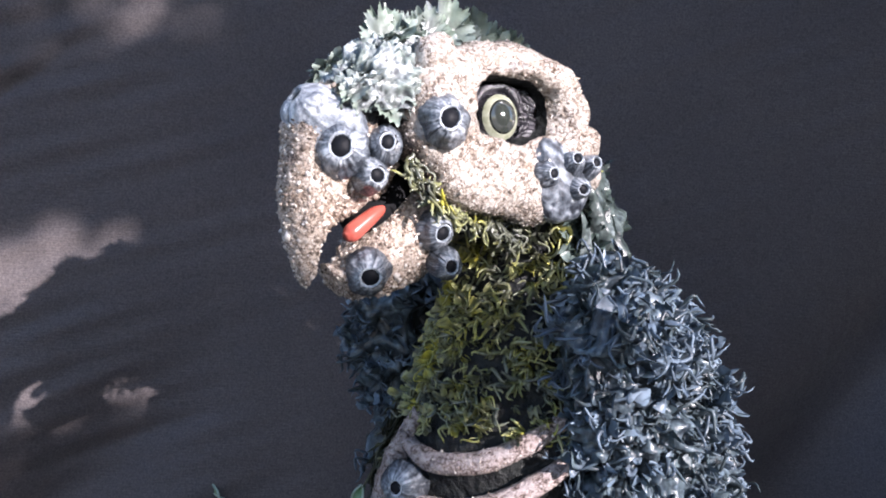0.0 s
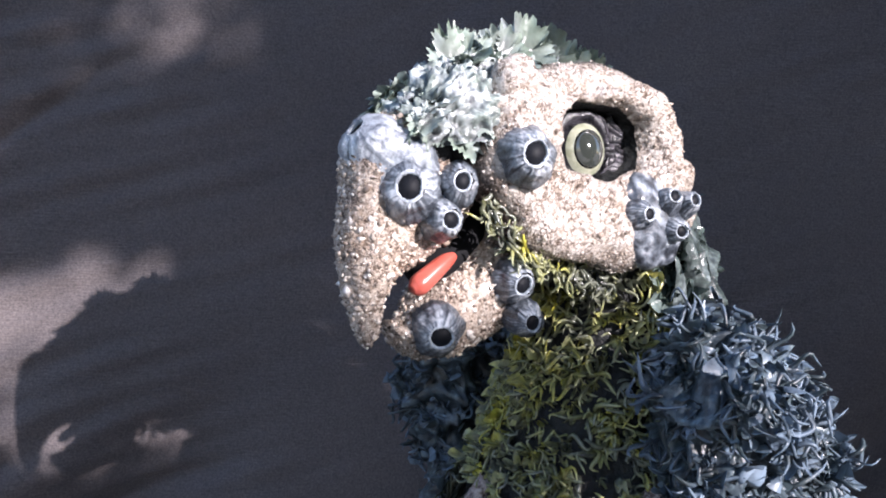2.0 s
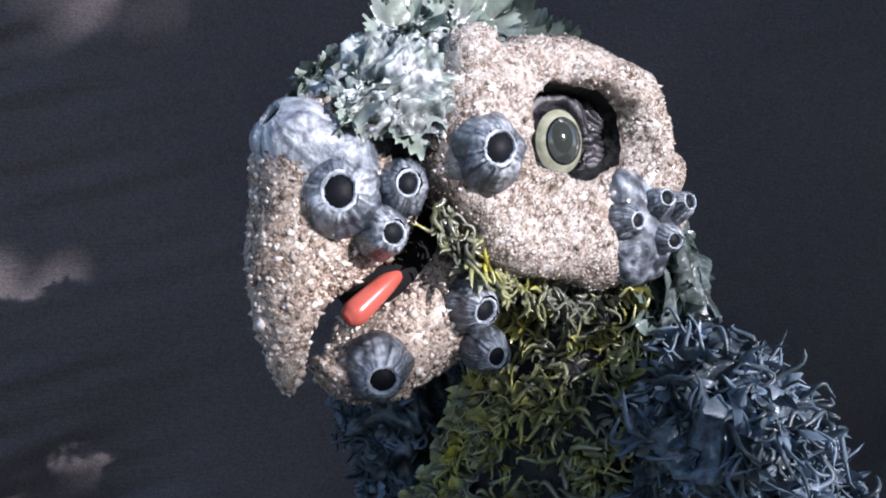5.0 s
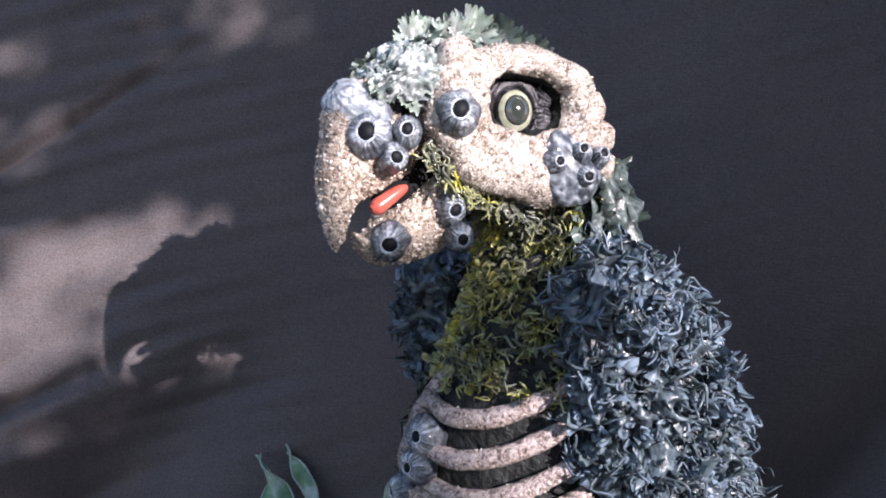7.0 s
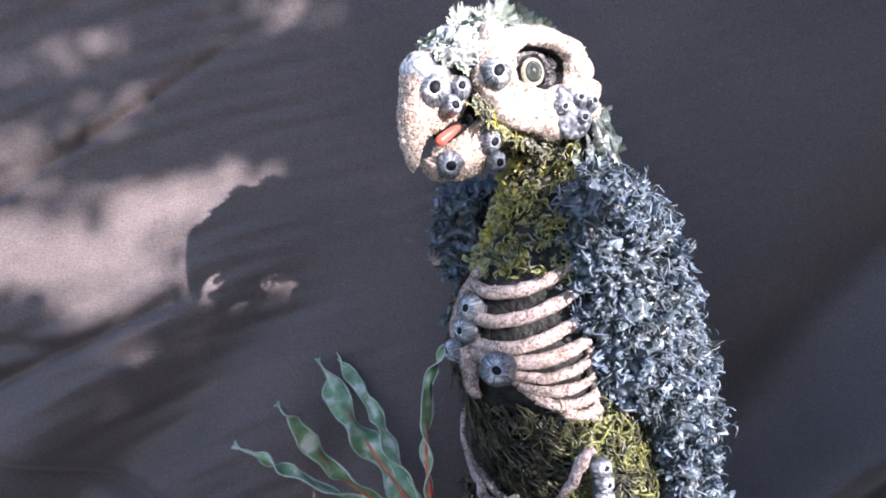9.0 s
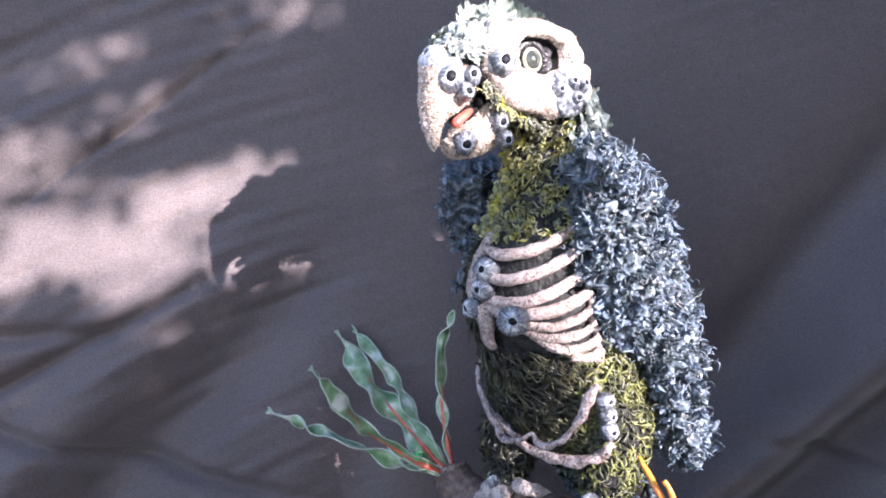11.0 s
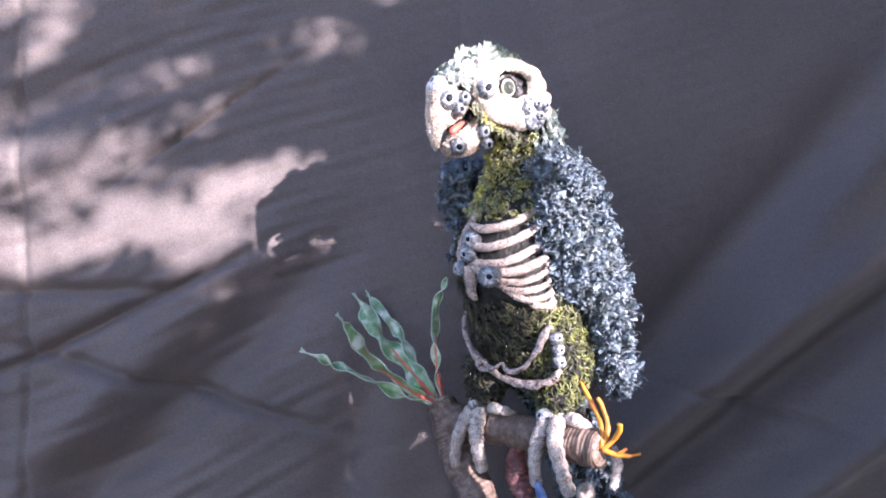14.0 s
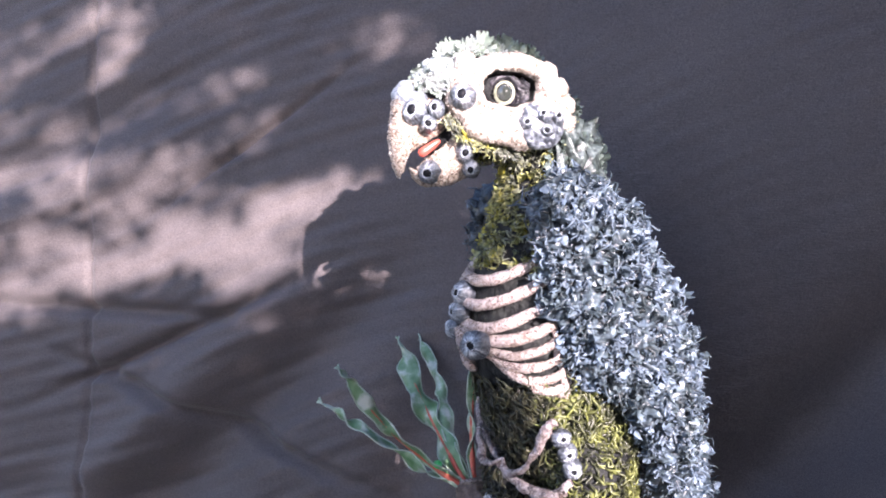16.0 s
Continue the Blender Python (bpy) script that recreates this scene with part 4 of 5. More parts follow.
UPPER = [(0.0420, 0.5780, 0.0330, 0.5440, 0.0155), (0.0500, 0.5765, 0.0370, 0.5382, 0.0165), (0.060, 0.572, 0.0435, 0.5338, 0.0145), (0.0680, 0.5635, 0.0500, 0.5300, 0.0108), (0.0708, 0.551, 0.0550, 0.5272, 0.0088),
         (0.0716, 0.538, 0.0578, 0.5240, 0.0076), (0.0702, 0.5265, 0.0594, 0.5200, 0.0060), (0.0680, 0.516, 0.0606, 0.5138, 0.0044), (0.0650, 0.5085, 0.0626, 0.5080, 0.0026)]
LOWER = [(0.0240, 0.5420, 0.0150, 0.5130, 0.0160), (0.0305, 0.5385, 0.0210, 0.5085, 0.0168), (0.0375, 0.5320, 0.0280, 0.5060, 0.0155), (0.0425, 0.5245, 0.0345, 0.5042, 0.0130), (0.0470, 0.5180, 0.0420, 0.5040, 0.0105),
         (0.0515, 0.5145, 0.0490, 0.5052, 0.0080), (0.0565, 0.5155, 0.0550, 0.5105, 0.0040)]
for rows, amount, count in ((UPPER, 0.0012, 3600), (LOWER, 0.0012, 2200)):
    v, fc = blade_loft(rows)
    v = jitter(jitter(v, amount, 110), 0.0007, 420)
    statue.add(v, fc, BEAK)
    bone_skins.append((v, fc, count))
# near-black lump stands in for the shade inside the beak
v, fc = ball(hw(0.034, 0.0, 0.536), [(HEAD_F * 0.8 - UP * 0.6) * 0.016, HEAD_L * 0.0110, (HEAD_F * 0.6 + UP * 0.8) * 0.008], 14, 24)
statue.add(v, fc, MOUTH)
# tongue
v, fc = tube([hw(0.0340, 0.0085, 0.5365), hw(0.0410, 0.0080, 0.5320), hw(0.0465, 0.0070, 0.5278), hw(0.0500, 0.0062, 0.5250), hw(0.0520, 0.0058, 0.5238)], [0.0012, 0.0024, 0.0030, 0.0031, 0.0016], 30, 18)
statue.add(v, fc, TONGUE)
# blue crust on the cheek
v, fc = ball(hw(-0.0215, 0.0360, 0.5450), [HEAD_F * 0.0175, HEAD_L * 0.0075, UP * 0.0155], 30, 44, 0.01)
statue.add(jitter(v, 0.0016, 150), fc, SHELL, np.clip([0.46 + 0.9 * noise.noise(Vector(q * 420)) for q in v], 0, 1))

for v, fc, count in bone_skins:
    p, n = scatter(v, fc, count)
    grit(statue, p, n, 0.0007 if count in (3600, 2200) else 0.00045, GRIT)
thing("parrot_statue", statue, "gritty bone and seaweed parrot sculpture perched on a brown branch", "statue", origin=tuple(bw(0, 0, 0.25)))


# ---- barnacles ----
def barnacle(at, way, radius, tall, seed, label, gape=1.0, cone=0.45):
    """A ridged cone with an open top. at: the middle of its opening."""
    rng = np.random.RandomState(seed)
    way = np.asarray(way, float)
    way = way / np.linalg.norm(way)
    u = np.cross(way, UP if abs(way[2]) < 0.9 else BODY_F)
    u /= np.linalg.norm(u)
    w = np.cross(u, way)
    at = np.asarray(at)
    base = at - way * tall
    m = 72
    a = np.linspace(0, 2 * np.pi, m, endpoint=False)
    rib_ = np.sin(a * rng.randint(10, 15) + rng.rand() * 6 + 0.8 * np.sin(a * 3))
    ridge = 0.003 * rib_ * (0.2 + rng.rand(m)) + 0.045 * np.sin(a * 2 + rng.rand() * 6) + 0.02 * np.sin(a * 5 + rng.rand() * 6) + 0.004 * rng.uniform(-1, 1, m)
    streak = np.clip(0.62 + 0.15 * np.sin(a * 2 + rng.rand() * 6) + rng.normal(0, 0.20, m), 0.05, 1)
    mouth = 1 + 0.06 * np.sin(a * 2 + rng.rand() * 6) + 0.05 * rng.uniform(-1, 1, m)

    def ring_(r, h, ridged, lip):
        r *= 1 + (gape - 1) * lip
        k = r * radius * (1 + ridge * ridged) * (1 + (mouth - 1) * lip)
        return base + way * tall * h + k[:, None] * (np.cos(a)[:, None] * u + np.sin(a)[:, None] * w)
    holder = empty("barnacle", tuple(base), label, "barnacle", "barnacles on the sculpture")
    g_ = Geo()
    rows = ((1.0, -0.35, 1.0, 0), (1.02, 0.0, 1.0, 0), (1.01, 0.11, 1.0, 0), (1.0, 0.22, 1.0, 0), (0.97, 0.34, 1.0, 0), (0.94, 0.46, 1.0, 0), (0.89, 0.57, 1.0, 0), (0.83, 0.68, 1.0, 0), (0.76, 0.78, 0.9, 0.0), (0.67, 0.87, 0.9, 0.1), (0.54, 0.96, 0.7, 0.4), (0.43, 1.0, 0.4, 1))
    v_, f_ = loft([ring_(r + cone * ((1.0 - 0.57 * max(h, 0)) - r) * (r < 0.99), h, k, l) for r, h, k, l in rows], cap=False)
    # random streaks, darker towards the base
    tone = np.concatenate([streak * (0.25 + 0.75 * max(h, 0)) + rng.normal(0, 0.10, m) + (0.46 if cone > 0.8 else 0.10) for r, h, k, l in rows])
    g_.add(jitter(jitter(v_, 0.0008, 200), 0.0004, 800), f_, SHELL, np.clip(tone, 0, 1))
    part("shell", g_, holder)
    g_ = Geo()
    v_, f_ = loft([ring_(r, h, k, 1) for r, h, k in ((0.43, 0.99, 0.4), (0.40, 1.015, 0.3), (0.36, 1.01, 0.2), (0.33, 0.93, 0.1))], cap=False)
    g_.add(v_, f_, RIM)
    part("rim", g_, holder, "pale worn rim of the opening")
    g_ = Geo()
    v_, f_ = loft([ring_(r, h, 0.1, 1) for r, h in ((0.32, 0.93), (0.31, 0.6), (0.30, 0.2), (0.28, -0.2), (0.18, -0.5), (0.03, -0.55))])
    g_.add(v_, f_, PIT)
    part("pit", g_, holder, "dark hollow inside")


def hn(f, l, z):
    return HEAD_F * f + HEAD_L * l + UP * z


def bn(f, l, z):
    return BODY_F * f + BODY_L * l + UP * z


ON_BEAK, ON_CHEEK, ON_JAW = "blue-grey ridged barnacle on the gritty beak", "blue-grey ridged barnacle on the bone cheek", "blue-grey round barnacle on the lower beak"
for i, (place, way, r, h, lab) in enumerate([
        (hw(0.0620, 0.0165, 0.5515), hn(0.62, 0.78, 0.03), 0.0090, 0.0080, "large blue-grey barnacle with a chipped opening on the beak"),
        (hw(0.0482, 0.0225, 0.5535), hn(0.50, 0.86, 0.03), 0.0062, 0.0075, ON_BEAK),
        (hw(0.0512, 0.0212, 0.5428), hn(0.30, 0.93, -0.12), 0.0062, 0.0078, ON_BEAK),
        (hw(0.0352, 0.0372, 0.5608), hn(0.50, 0.86, 0.0), 0.0086, 0.0090, "large blue-grey ridged barnacle in front of the eye"),
        (hw(0.0675, 0.0000, 0.5685), hn(0.80, 0.0, 0.58), 0.0150, 0.0150, "pale blue barnacle on the bridge of the beak"),
        (hw(-0.0180, 0.0475, 0.5520), hn(0.50, 0.82, 0.25), 0.0047, 0.0075, ON_CHEEK),
        (hw(-0.0290, 0.0482, 0.5513), hn(0.35, 0.90, 0.2), 0.0047, 0.0090, ON_CHEEK),
        (hw(-0.0210, 0.0480, 0.5410), hn(0.40, 0.90, -0.15), 0.0050, 0.0080, ON_CHEEK),
        (hw(-0.0080, 0.0450, 0.5460), hn(0.25, 0.95, 0.05), 0.0050, 0.0065, ON_CHEEK),
        (hw(0.0490, 0.0150, 0.5108), hn(0.52, 0.82, -0.22), 0.0078, 0.0085, "large blue-grey barnacle on the tip of the lower beak"),
        (hw(0.0262, 0.0250, 0.5250), hn(0.30, 0.94, -0.15), 0.0066, 0.0090, ON_JAW),
        (hw(0.0222, 0.0250, 0.5140), hn(0.40, 0.88, -0.2), 0.0060, 0.0080, ON_JAW),
        (bw(0.0745, 0.0256, 0.3970), bn(0.80, 0.58, 0.05), 0.0105, 0.0080, "blue-grey barnacle with a bright opening under the ribs"),
        (bw(0.0745, 0.0000, 0.4310), bn(0.93, 0.25, 0.1), 0.0090, 0.0080, "blue-grey barnacle on the breastbone"),
        (bw(0.0755, -0.004, 0.4170), bn(0.95, 0.10, 0.0), 0.0085, 0.0080, "blue-grey barnacle on the breastbone"),
        (bw(0.0725, -0.018, 0.4030), bn(0.93, -0.3, -0.1), 0.0085, 0.0080, "blue-grey barnacle on the breastbone"),
        (bw(0.0240, 0.0665, 0.3400), bn(0.35, 0.92, 0.1), 0.0066, 0.0070, "small blue-grey barnacle on the pelvis bone"),
        (bw(0.0170, 0.0640, 0.3280), bn(0.35, 0.92, 0.0), 0.0066, 0.0070, "small blue-grey barnacle on the pelvis bone"),
        (bw(0.0100, 0.0600, 0.3150), bn(0.40, 0.90, -0.1), 0.0074, 0.0075, "small blue-grey barnacle on the pelvis bone"),
        (bw(0.0190, 0.0390, 0.2650), bn(0.90, -0.1, 0.4), 0.0080, 0.0070, "blue-grey barnacle on the bony foot"),
        (bw(0.0170, -0.0470, 0.2680), bn(0.70, -0.2, 0.68), 0.0085, 0.0070, "blue-grey barnacle on the bony foot")]):
    barnacle(place, way, r, h, 40 + i, lab, 0.5 if r > 0.012 else 1.08 if i < 12 else 0.78, 0.9 if r > 0.012 else 0.38)


# ---- the branch ----
branch = empty("branch_perch", tuple(bw(0, -0.03, 0.0)), "brown wooden branch perch with ringed bark and a forked stem", "branch")
g = Geo()
ringed = lambda s: 1 + 0.022 * math.sin(s * 290 + 2 * math.sin(s * 31)) + 0.028 * math.sin(s * 83 + 1) + 0.02 * math.sin(s * 23)
v, fc = tube([bw(0, -0.090, 0.238), bw(0, -0.055, 0.236), bw(0, 0.0, 0.240), bw(0, 0.05, 0.240), bw(0, 0.093, 0.238)], [0.0175, 0.0165, 0.0165, 0.0170, 0.0175], 360, 28, 0.006, ringed)
g.add(jitter(v, 0.0014, 40), fc, BARK)
part("side_branch", g, branch)
g = Geo()
v, fc = tube([bw(0, -0.104, 0.256), bw(0, -0.098, 0.240), bw(0, -0.083, 0.205), bw(0, -0.056, 0.165), bw(0, -0.040, 0.130), bw(0, -0.034, 0.07), bw(0, -0.03, 0.012)], [0.0155, 0.0175, 0.0195, 0.0200, 0.0205, 0.021, 0.026], 380, 28, 0.006, lambda s: 1 + 0.016 * math.sin(s * 330 + 2 * math.sin(s * 41)) + 0.03 * math.sin(s * 67))
g.add(jitter(v, 0.0025, 45), fc, BARK)
part("stem", g, branch)
for name, c, ax, r in (("cut_end", bw(0, 0.0945, 0.238), BODY_L, 0.0155), ("stump_end", bw(0, -0.1058, 0.2585), BODY_L * -0.4 + UP * 0.9, 0.0135)):
    g = Geo()
    s = np.cross(ax, BODY_F)
    s /= np.linalg.norm(s)
    v, fc = loft([c + ax * h + r * k * (np.cos(aa)[:, None] * BODY_F + np.sin(aa)[:, None] * s) for k, h in ((1.0, -0.004), (0.98, 0.0008), (0.7, 0.0016), (0.66, 0.0006), (0.4, 0.0012), (0.1, 0.0002))])
    g.add(v, fc, CUT)
    part(name, g, branch, "pale sawn end grain")


# ---- seaweed sprig ----
def kelp_blade(parent, points, width, waves, seed, side, midrib=True, tint=""):
    rng = np.random.RandomState(seed)
    n, m = 64, 11
    width *= 0.96
    p = catmull(points, n)
    tan = np.gradient(p, axis=0)
    tan /= np.linalg.norm(tan, axis=1)[:, None]
    s = np.asarray(side, float) - tan * (tan @ np.asarray(side, float))[:, None]
    s /= np.linalg.norm(s, axis=1)[:, None]
    nn = np.cross(tan, s)
    t = np.linspace(0, 1, n)
    tw = (0.75 * np.sin(waves * 2.6 * t + seed) * np.clip(t * 4, 0, 1))[:, None]
    s, nn = s * np.cos(tw) + nn * np.sin(tw), nn * np.cos(tw) - s * np.sin(tw)
    w = width * (0.30 + 0.70 * np.sin(np.pi * np.clip(t * 0.92 + 0.08, 0, 1)) ** 0.7) * (1 + 0.30 * np.sin(waves * 2 * np.pi * t + rng.rand() * 6))
    w[-8:] *= np.linspace(1, 0.12, 8)
    c = np.linspace(-1, 1, m)
    ph = rng.rand() * 6
    off = np.abs(c)[None] ** 1.5 * np.sin(waves * 2 * np.pi * t[:, None] + ph + 1.2 * np.sign(c)[None]) * width * 0.55 + (c ** 2)[None] * width * 0.2
    v = p[:, None] + (w[:, None] * c[None])[..., None] * s[:, None] + off[..., None] * nn[:, None]
    thick = nn[:, None] * 0.0005 * (1.1 - np.abs(c))[None, :, None]
    g_ = Geo()
    k = n * m
    fc_ = grid_faces(n, m)
    rim_ = [i * m for i in range(n)] + [(n - 1) * m + j for j in range(1, m)] + [i * m + m - 1 for i in range(n - 2, -1, -1)] + list(range(m - 2, 0, -1))
    walls = [(rim_[i], rim_[(i + 1) % len(rim_)], rim_[(i + 1) % len(rim_)] + k, rim_[i] + k) for i in range(len(rim_))]
    g_.add(np.concatenate([(v + thick).reshape(-1, 3), (v - thick).reshape(-1, 3)]), fc_ + [tuple(x + k for x in q[::-1]) for q in fc_] + walls, KELP)
    blade = part("blade", g_, parent)
    for e in (0, m - 1):
        g_ = Geo()
        vv, ff = tube(v[:, e][::3], [0.0007] * len(v[:, e][::3]), 60, 6)
        g_.add(vv, ff, KELP_EDGE)
        part("frilled_edge", g_, blade, "pale frilled edge")
    if midrib:
        g_ = Geo()
        vv, ff = tube((v[:, m // 2] + nn * 0.0006)[:54:3], [0.0026] * 5 + [0.0017] * 5 + [0.0012] * 4 + [0.0006] * 4, 54, 8)
        g_.add(vv, ff, MIDRIB)
        part("midrib", g_, blade, "reddish raised midrib")


ROOT = np.array([-0.050, 0.402, 0.250])
sprig = empty("seaweed_sprig", tuple(ROOT), "wavy green seaweed sprig with red midribs growing from the branch", "seaweed")
kelp_blade(sprig, [ROOT, (-0.085, 0.39, 0.272), (-0.118, 0.372, 0.302), (-0.139, 0.352, 0.336), (-0.152, 0.34, 0.357)], 0.0060, 4.2, 1, (0.6, -0.2, 0.75))
kelp_blade(sprig, [ROOT, (-0.080, 0.412, 0.282), (-0.112, 0.428, 0.316), (-0.136, 0.44, 0.345), (-0.154, 0.45, 0.371)], 0.0098, 3.8, 2, (0.75, 0.35, 0.55))
kelp_blade(sprig, [ROOT, (-0.076, 0.414, 0.286), (-0.095, 0.435, 0.318), (-0.120, 0.460, 0.345), (-0.145, 0.477, 0.372)], 0.0058, 4.4, 3, (0.8, 0.35, 0.45), False)
kelp_blade(sprig, [ROOT, (-0.090, 0.398, 0.262), (-0.135, 0.392, 0.284), (-0.170, 0.388, 0.300), (-0.201, 0.386, 0.314)], 0.0060, 4.4, 4, (0.15, -0.95, 0.25), False)
kelp_blade(sprig, [ROOT + (0.002, 0.004, 0), (-0.055, 0.413, 0.290), (-0.057, 0.416, 0.330), (-0.055, 0.418, 0.362), (-0.043, 0.420, 0.389)], 0.0055, 3.4, 5, (0.25, 0.95, 0.0))
g = Geo()
v, fc = ball((-0.078, 0.392, 0.272), [(0.0035, 0, 0.002), (0, 0.003, 0), (-0.002, 0, 0.003)], 10, 14, 0.08)
g.add(v, fc, blotch_mat("bright_green_bud", (0.02, 0.36, 0.08), (0.03, 0.45, 0.10), (0.10, 0.55, 0.2), 200, 0.3))
part("bud", g, sprig, "small bright green bud")


# ---- orange coral at the branch's end, and the growth under it ----
def coral(name, at, label, category, twigs, material):
    holder = empty(name, tuple(at), label, category)
    for pts, rad in twigs:
        g_ = Geo()
        v_, f_ = tube(pts, rad, 24, 10, 0.05)
        g_.add(jitter(v_, 0.0008, 200), f_, material)
        part("twig", g_, holder)


E_ = bw(0.004, 0.098, 0.240)
coral("orange_coral_sprig", E_, "bright orange branching coral sprig on the sawn branch end", "coral", [
    ([E_, E_ + (0.000, 0.01, 0.022), E_ + (-0.010, 0.025, 0.045), E_ + (-0.018, 0.036, 0.060)], [0.0025, 0.0022, 0.0019, 0.0013]),
    ([E_, E_ + (0.006, 0.006, 0.018), E_ + (0.002, 0.012, 0.036), E_ + (-0.002, 0.014, 0.044)], [0.0023, 0.0022, 0.0020, 0.0016]),
    ([E_, E_ + (0.010, -0.004, 0.010), E_ + (0.014, -0.010, 0.020), E_ + (0.014, -0.012, 0.026)], [0.0023, 0.0022, 0.0025, 0.0023]),
    ([E_, E_ + (0.012, -0.002, -0.004), E_ + (0.024, -0.002, -0.005), E_ + (0.034, 0.0, -0.004)], [0.0025, 0.0022, 0.0019, 0.0014]),
    ([E_ + (0.012, -0.002, -0.004), E_ + (0.018, -0.004, 0.0), E_ + (0.021, -0.005, 0.002)], [0.0017, 0.0017, 0.0012])], ORANGE)

B_ = bw(0.004, 0.062, 0.112)
coral("blue_finger_coral", B_, "blue finger coral with blunt upright lobes under the perch", "coral", [
    ([B_, B_ + (-0.012, -0.002, 0.03), B_ + (-0.021, -0.004, 0.062), B_ + (-0.030, -0.006, 0.092)], [0.0110, 0.0080, 0.0062, 0.0030]),
    ([B_, B_ + (-0.004, -0.006, 0.03), B_ + (-0.011, -0.009, 0.055), B_ + (-0.016, -0.010, 0.074)], [0.0110, 0.0072, 0.0056, 0.0030]),
    ([B_, B_ + (0.004, -0.005, 0.03), B_ + (0.003, -0.008, 0.048), B_ + (0.001, -0.009, 0.062)], [0.0110, 0.0076, 0.0056, 0.0034]),
    ([B_, B_ + (0.010, 0, 0.03), B_ + (0.014, 0, 0.052), B_ + (0.016, 0, 0.072)], [0.0120, 0.0080, 0.0062, 0.0034]),
    ([B_, B_ + (0.018, 0.002, 0.022), B_ + (0.023, 0.003, 0.038), B_ + (0.026, 0.003, 0.054)], [0.0120, 0.0080, 0.0060, 0.0034])], BLUE_CORAL)
g = Geo()
v, fc = tube([bw(0.006, 0.028, 0.075), bw(0.018, 0.030, 0.12), bw(0.021, 0.035, 0.160), bw(0.021, 0.040, 0.186)], [0.010, 0.0088, 0.0074, 0.0055], 60, 14, 0.16)
g.add(v, fc, YELLOW)
thing("tube_sponge", g, "rough ochre tube sponge standing beside blue coral", "sponge", origin=tuple(bw(-0.004, 0.026, 0.075)))
g = Geo()
v, fc = tube([bw(-0.022, -0.018, 0.226), bw(-0.024, -0.022, 0.195), bw(-0.024, -0.012, 0.165), bw(-0.024, -0.006, 0.10)], [0.008, 0.011, 0.012, 0.014], 50, 14, 0.14)
g.add(jitter(jitter(v, 0.005, 70), 0.002, 260), fc, RED)
thing("coral_crust", g, "knobbly maroon coral crust hanging under the perch", "coral", origin=tuple(bw(-0.024, -0.006, 0.10)))
polyps = empty("polyp_cluster", tuple(bw(0.018, -0.030, 0.150)), "small pinkish red polyps clustered on the stem", "polyps")
PINK = blotch_mat("pink_polyp", (0.30, 0.05, 0.06), (0.46, 0.11, 0.11), (0.60, 0.30, 0.28), 240, 0.35)
for k in range(14):
    a = k * 2.4
    c = bw(0.0195 - 0.001 * (k % 3), -0.032 + 0.0032 * math.sqrt(k) * math.cos(a), 0.152 + 0.0040 * math.sqrt(k) * math.sin(a))
    g = Geo()
    v, fc = ball(c, [BODY_F * 0.0030, BODY_L * 0.0021, UP * 0.0021], 8, 12, 0.08)
    g.add(v, fc, PINK)
    part("polyp", g, polyps)
g = Geo()
v, fc = ball(bw(-0.010, 0.071, 0.190), [BODY_F * 0.010, BODY_L * 0.0085, UP * 0.0105], 14, 20, 0.05)
g.add(jitter(v, 0.003, 110), fc, TOE)
thing("cream_sponge", g, "small cream knobbly sponge under the perch", "sponge", origin=tuple(bw(-0.010, 0.071, 0.182)))
g = Geo()
v, fc = ball(bw(0.004, -0.004, 0.118), [BODY_F * 0.018, BODY_L * 0.022, UP * 0.026], 14, 20, 0.05)
g.add(jitter(v, 0.004, 70), fc, GREEN)
thing("green_sponge", g, "dull green rounded sponge at the foot of the stem", "sponge", origin=tuple(bw(0.004, -0.004, 0.092)))


# ---- an unseen tree, added so that its leaves dapple the sunlight ----
S_ = np.array(SUN_WAY)
A_ = np.cross(S_, UP)
A_ /= np.linalg.norm(A_)
C_ = np.cross(A_, S_)
AIM = np.array([0.0, 0.3, 0.45])


def shade_place(q):
    """Across and up, as seen along the sunlight."""
    d = np.asarray(q, float) - AIM
    return d @ A_, d @ C_


# cells that the figure fills as seen along the sunlight, cut out of the crown to light it
CELL = 0.005
taken = np.zeros((600, 600), bool)
fig = np.concatenate(statue.v)
low = np.stack(np.meshgrid(np.linspace(-0.11, 0.14, 80), np.linspace(0.14, 0.29, 50)), -1).reshape(-1, 2)
fig = np.concatenate([fig, bw(0 * low[:, 0], low[:, 0], low[:, 1])])
fa, fb = shade_place(fig)
ia, ib = np.clip((fa / CELL + 300).astype(int), 3, 596), np.clip((fb / CELL + 300).astype(int), 3, 596)
taken[ia, ib] = True
for shut in (True, False):
    moved = [np.roll(np.roll(taken, sa, 0), sb, 1) for sa, sb in ((0, 0), (1, 0), (-1, 0), (0, 1), (0, -1))]
    taken = np.any(moved, 0) if shut else np.all(moved, 0)
for k in range(2):
    taken &= np.roll(taken, -1, 0) & np.roll(taken, -1, 1)
    taken[:, :309] &= np.roll(taken, 1, 0)[:, :309]
# the branch and the sprig stand in the sun too
da, db = shade_place(np.concatenate([bw(0 * low[:, 0], low[:, 0], low[:, 1]), np.array([(-0.05 - w * t, 0.40 + 0.03 * t, 0.25 + h * t) for t in np.linspace(0, 1, 60) for w, h in ((0.11, 0.12), (0.0, 0.14))])]))
for sa in (0, 1):
    for sb in (-1, 0, 1):
        taken[(da / CELL + 300).astype(int) + sa, (db / CELL + 300).astype(int) + sb] = True
# leaves again under the chin
ua, ub = shade_place(hw(0.036, 0.0, 0.492))
ka, kb = int(ua / CELL + 300), int(ub / CELL + 300)
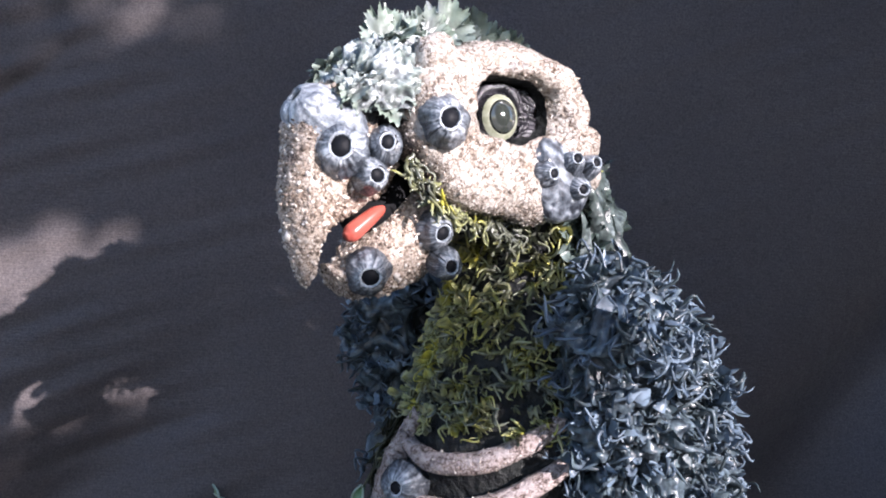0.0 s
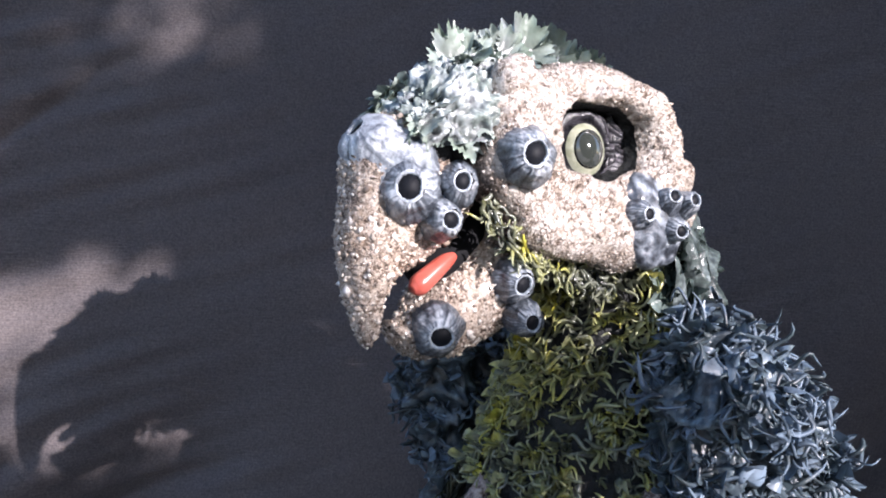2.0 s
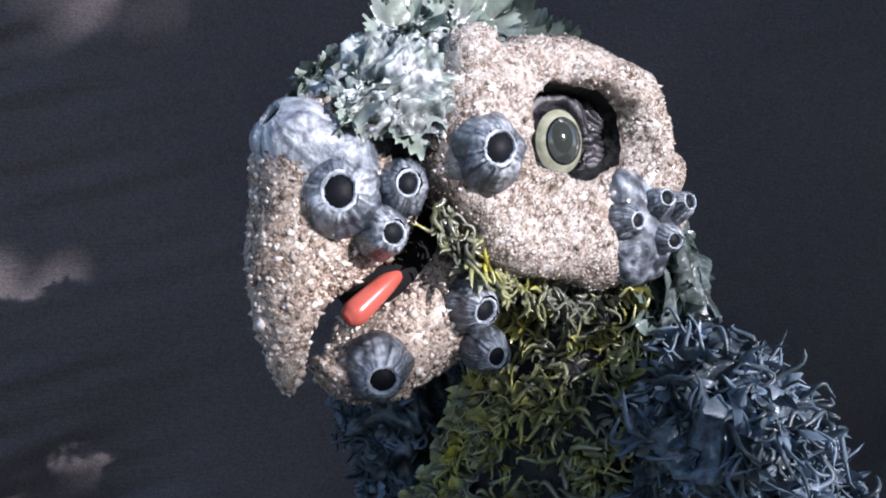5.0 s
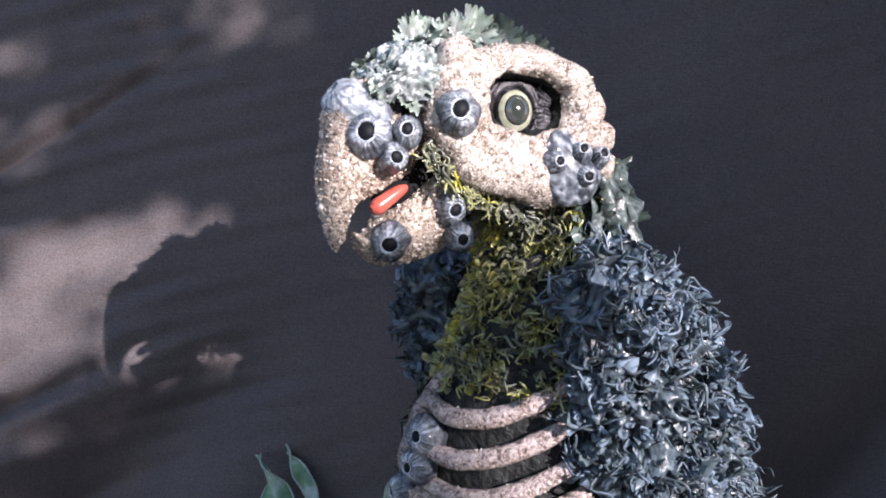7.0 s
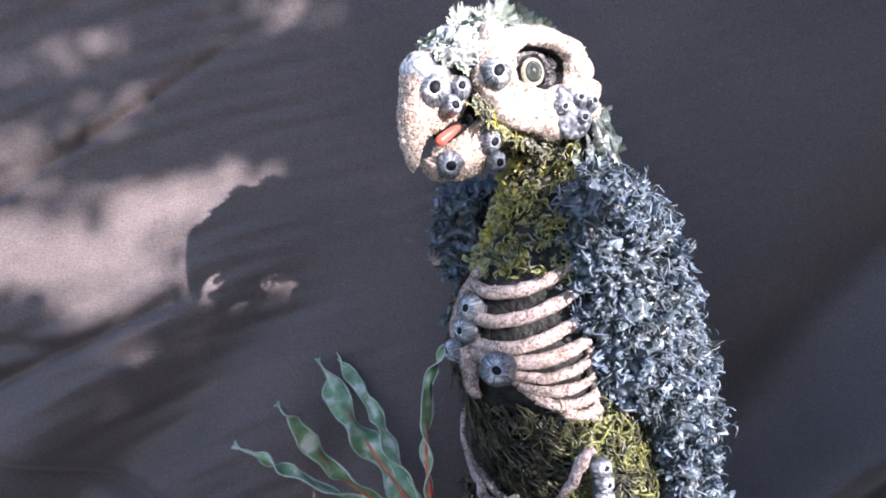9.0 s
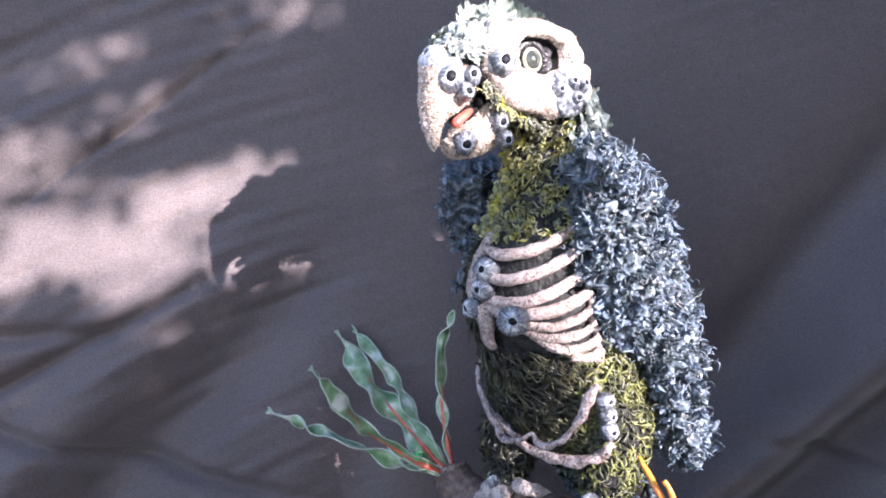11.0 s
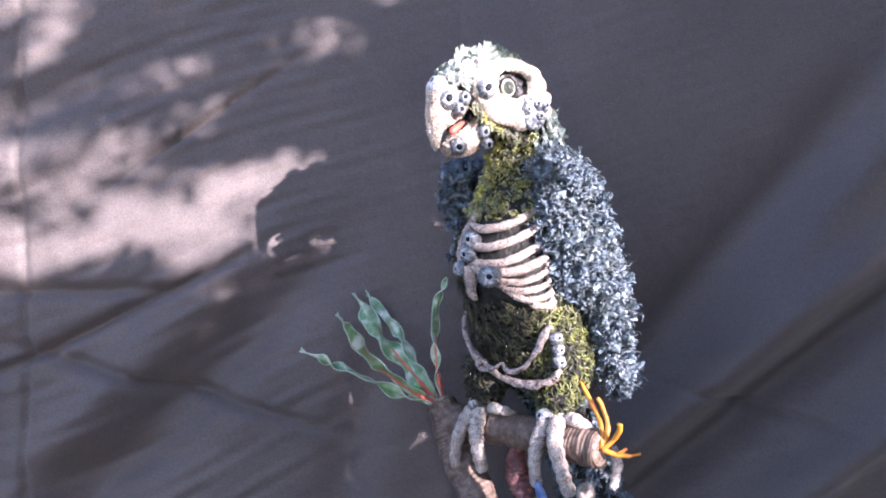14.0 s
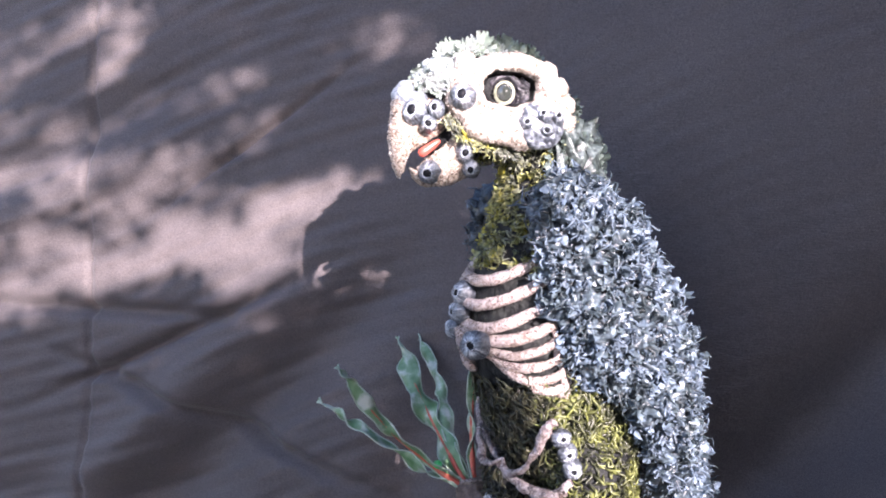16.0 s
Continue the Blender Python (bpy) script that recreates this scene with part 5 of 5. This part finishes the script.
taken[ka - 4:ka + 5, kb - 3:kb + 3] = False
# sunlit places of the cloth: x, height, half sizes, slope, share of leaves that stay
LIT = ((-0.340, 0.470, 0.105, 0.032, 0.33, 0.012), (-0.250, 0.510, 0.060, 0.012, 0.36, 0.010), (-0.325, 0.428, 0.050, 0.020, 0.25, 0.008), (-0.45, 0.445, 0.085, 0.036, 0.33, 0.016), (-0.58, 0.410, 0.080, 0.050, 0.25, 0.02),
       (-0.46, 0.510, 0.09, 0.018, 0.30, 0.05), (-0.285, 0.385, 0.050, 0.006, 0.30, 0.06), (-0.60, 0.53, 0.08, 0.05, 0.2, 0.06), (-0.42, 0.560, 0.20, 0.050, 0.28, 0.20),
       (-0.480, 0.655, 0.034, 0.024, 0.75, 0.008), (-0.500, 0.700, 0.060, 0.014, 0.60, 0.05), (-0.63, 0.63, 0.06, 0.028, 0.5, 0.06), (-0.140, 0.692, 0.080, 0.034, 0.15, 0.14), (-0.185, 0.640, 0.030, 0.014, 0.2, 0.22))
far = AIM - S_ * 2.1
foot = far + A_ * 0.75
tree = empty("tree", (foot[0], foot[1], -0.75), "unseen leafy tree added off to the side to dapple the sun", "tree")
g = Geo()
fork = np.array([foot[0], foot[1], 0.85])
for pts, rad in (([(foot[0] + 0.05, foot[1], -0.75), (foot[0] + 0.03, foot[1] + 0.02, -0.1), (foot[0] - 0.02, foot[1], 0.4), fork], [0.09, 0.075, 0.065, 0.06]),
                 ([fork, far + A_ * 0.85 + C_ * 0.05, far + A_ * 1.05 + C_ * 0.35, far + A_ * 1.0 + C_ * 0.8], [0.05, 0.04, 0.03, 0.015]),
                 ([fork, far + A_ * 0.75 + C_ * 0.30, far + A_ * 0.35 + C_ * 0.62, far - A_ * 0.45 + C_ * 0.80], [0.045, 0.035, 0.025, 0.012])):
    v, fc = tube(pts, rad, 40, 14, 0.04)
    g.add(v, fc, BARK)
part("trunk", g, tree)
g = Geo()


def leafy(u):
    """Whether the crown has leaves at these places across the sunlight."""
    ok = ~taken[np.clip((u[:, 0] / CELL + 300).astype(int), 0, 599), np.clip((u[:, 1] / CELL + 300).astype(int), 0, 599)]
    p = far + u[:, :1] * A_ + u[:, 1:] * C_
    fall = p + ((0.5125 + 0.25 * p[:, 0] - p[:, 1]) / (S_[1] - 0.25 * S_[0]))[:, None] * S_
    for cx, cz, hx, hz, slope, share in LIT:
        da, db = fall[:, 0] - cx, fall[:, 2] - cz - slope * (fall[:, 0] - cx)
        wavy = 0.2 * np.sin(da * 60) * np.sin(db * 90) + 0.3 * np.random.normal(0, 1, len(da))
        inside = (da / (hx + 0.008)) ** 2 + (db / (hz + 0.008)) ** 2 < 1 + wavy
        streak = np.sin((db - 0.12 * da) * 105 + 1.2 * np.sin(da * 17)) + 0.4 * np.sin(da * 47 + db * 60 + 1) > 0.3
        ok &= ~inside | (np.random.rand(len(u)) < share * (1.5 + 8.0 * streak))
    return ok


near = np.random.uniform(-0.75, 0.75, (170000, 2))
wide = np.random.uniform(-1.45, 1.45, (56000, 2))
wide = wide[np.hypot(wide[:, 0], wide[:, 1]) < 1.45]


def clear(u):
    """Places with leaves all round them."""
    ok = np.ones(len(u), bool)
    for k in range(12):
        ok &= leafy(u + 0.062 * np.array([math.cos(k * 0.5236), math.sin(k * 0.5236)]))
    return ok


for q, size in ((wide[clear(wide)], 0.060), (near[~clear(near) & leafy(near)], 0.0145)):
    p = far + q[:, :1] * A_ + q[:, 1:] * C_ + (np.random.uniform(-0.75, 0.75, (len(q), 1)) * np.sqrt(np.clip(1 - (q ** 2).sum(1) / 2.2, 0.02, 1))[:, None]) * S_
    n = np.random.normal(0, 0.6, p.shape) - S_ * 1.5
    n /= np.linalg.norm(n, axis=1)[:, None]
    fronds(g, p + C_ * size * 0.47, n, DOWN, size, FOLIAGE, lobes=1, spread=0.8, lift=0.1, ruffle=0.05, depth=0.2, turn=0.4, nr=2, na=4, long=1.0)
part("crown", g, tree)
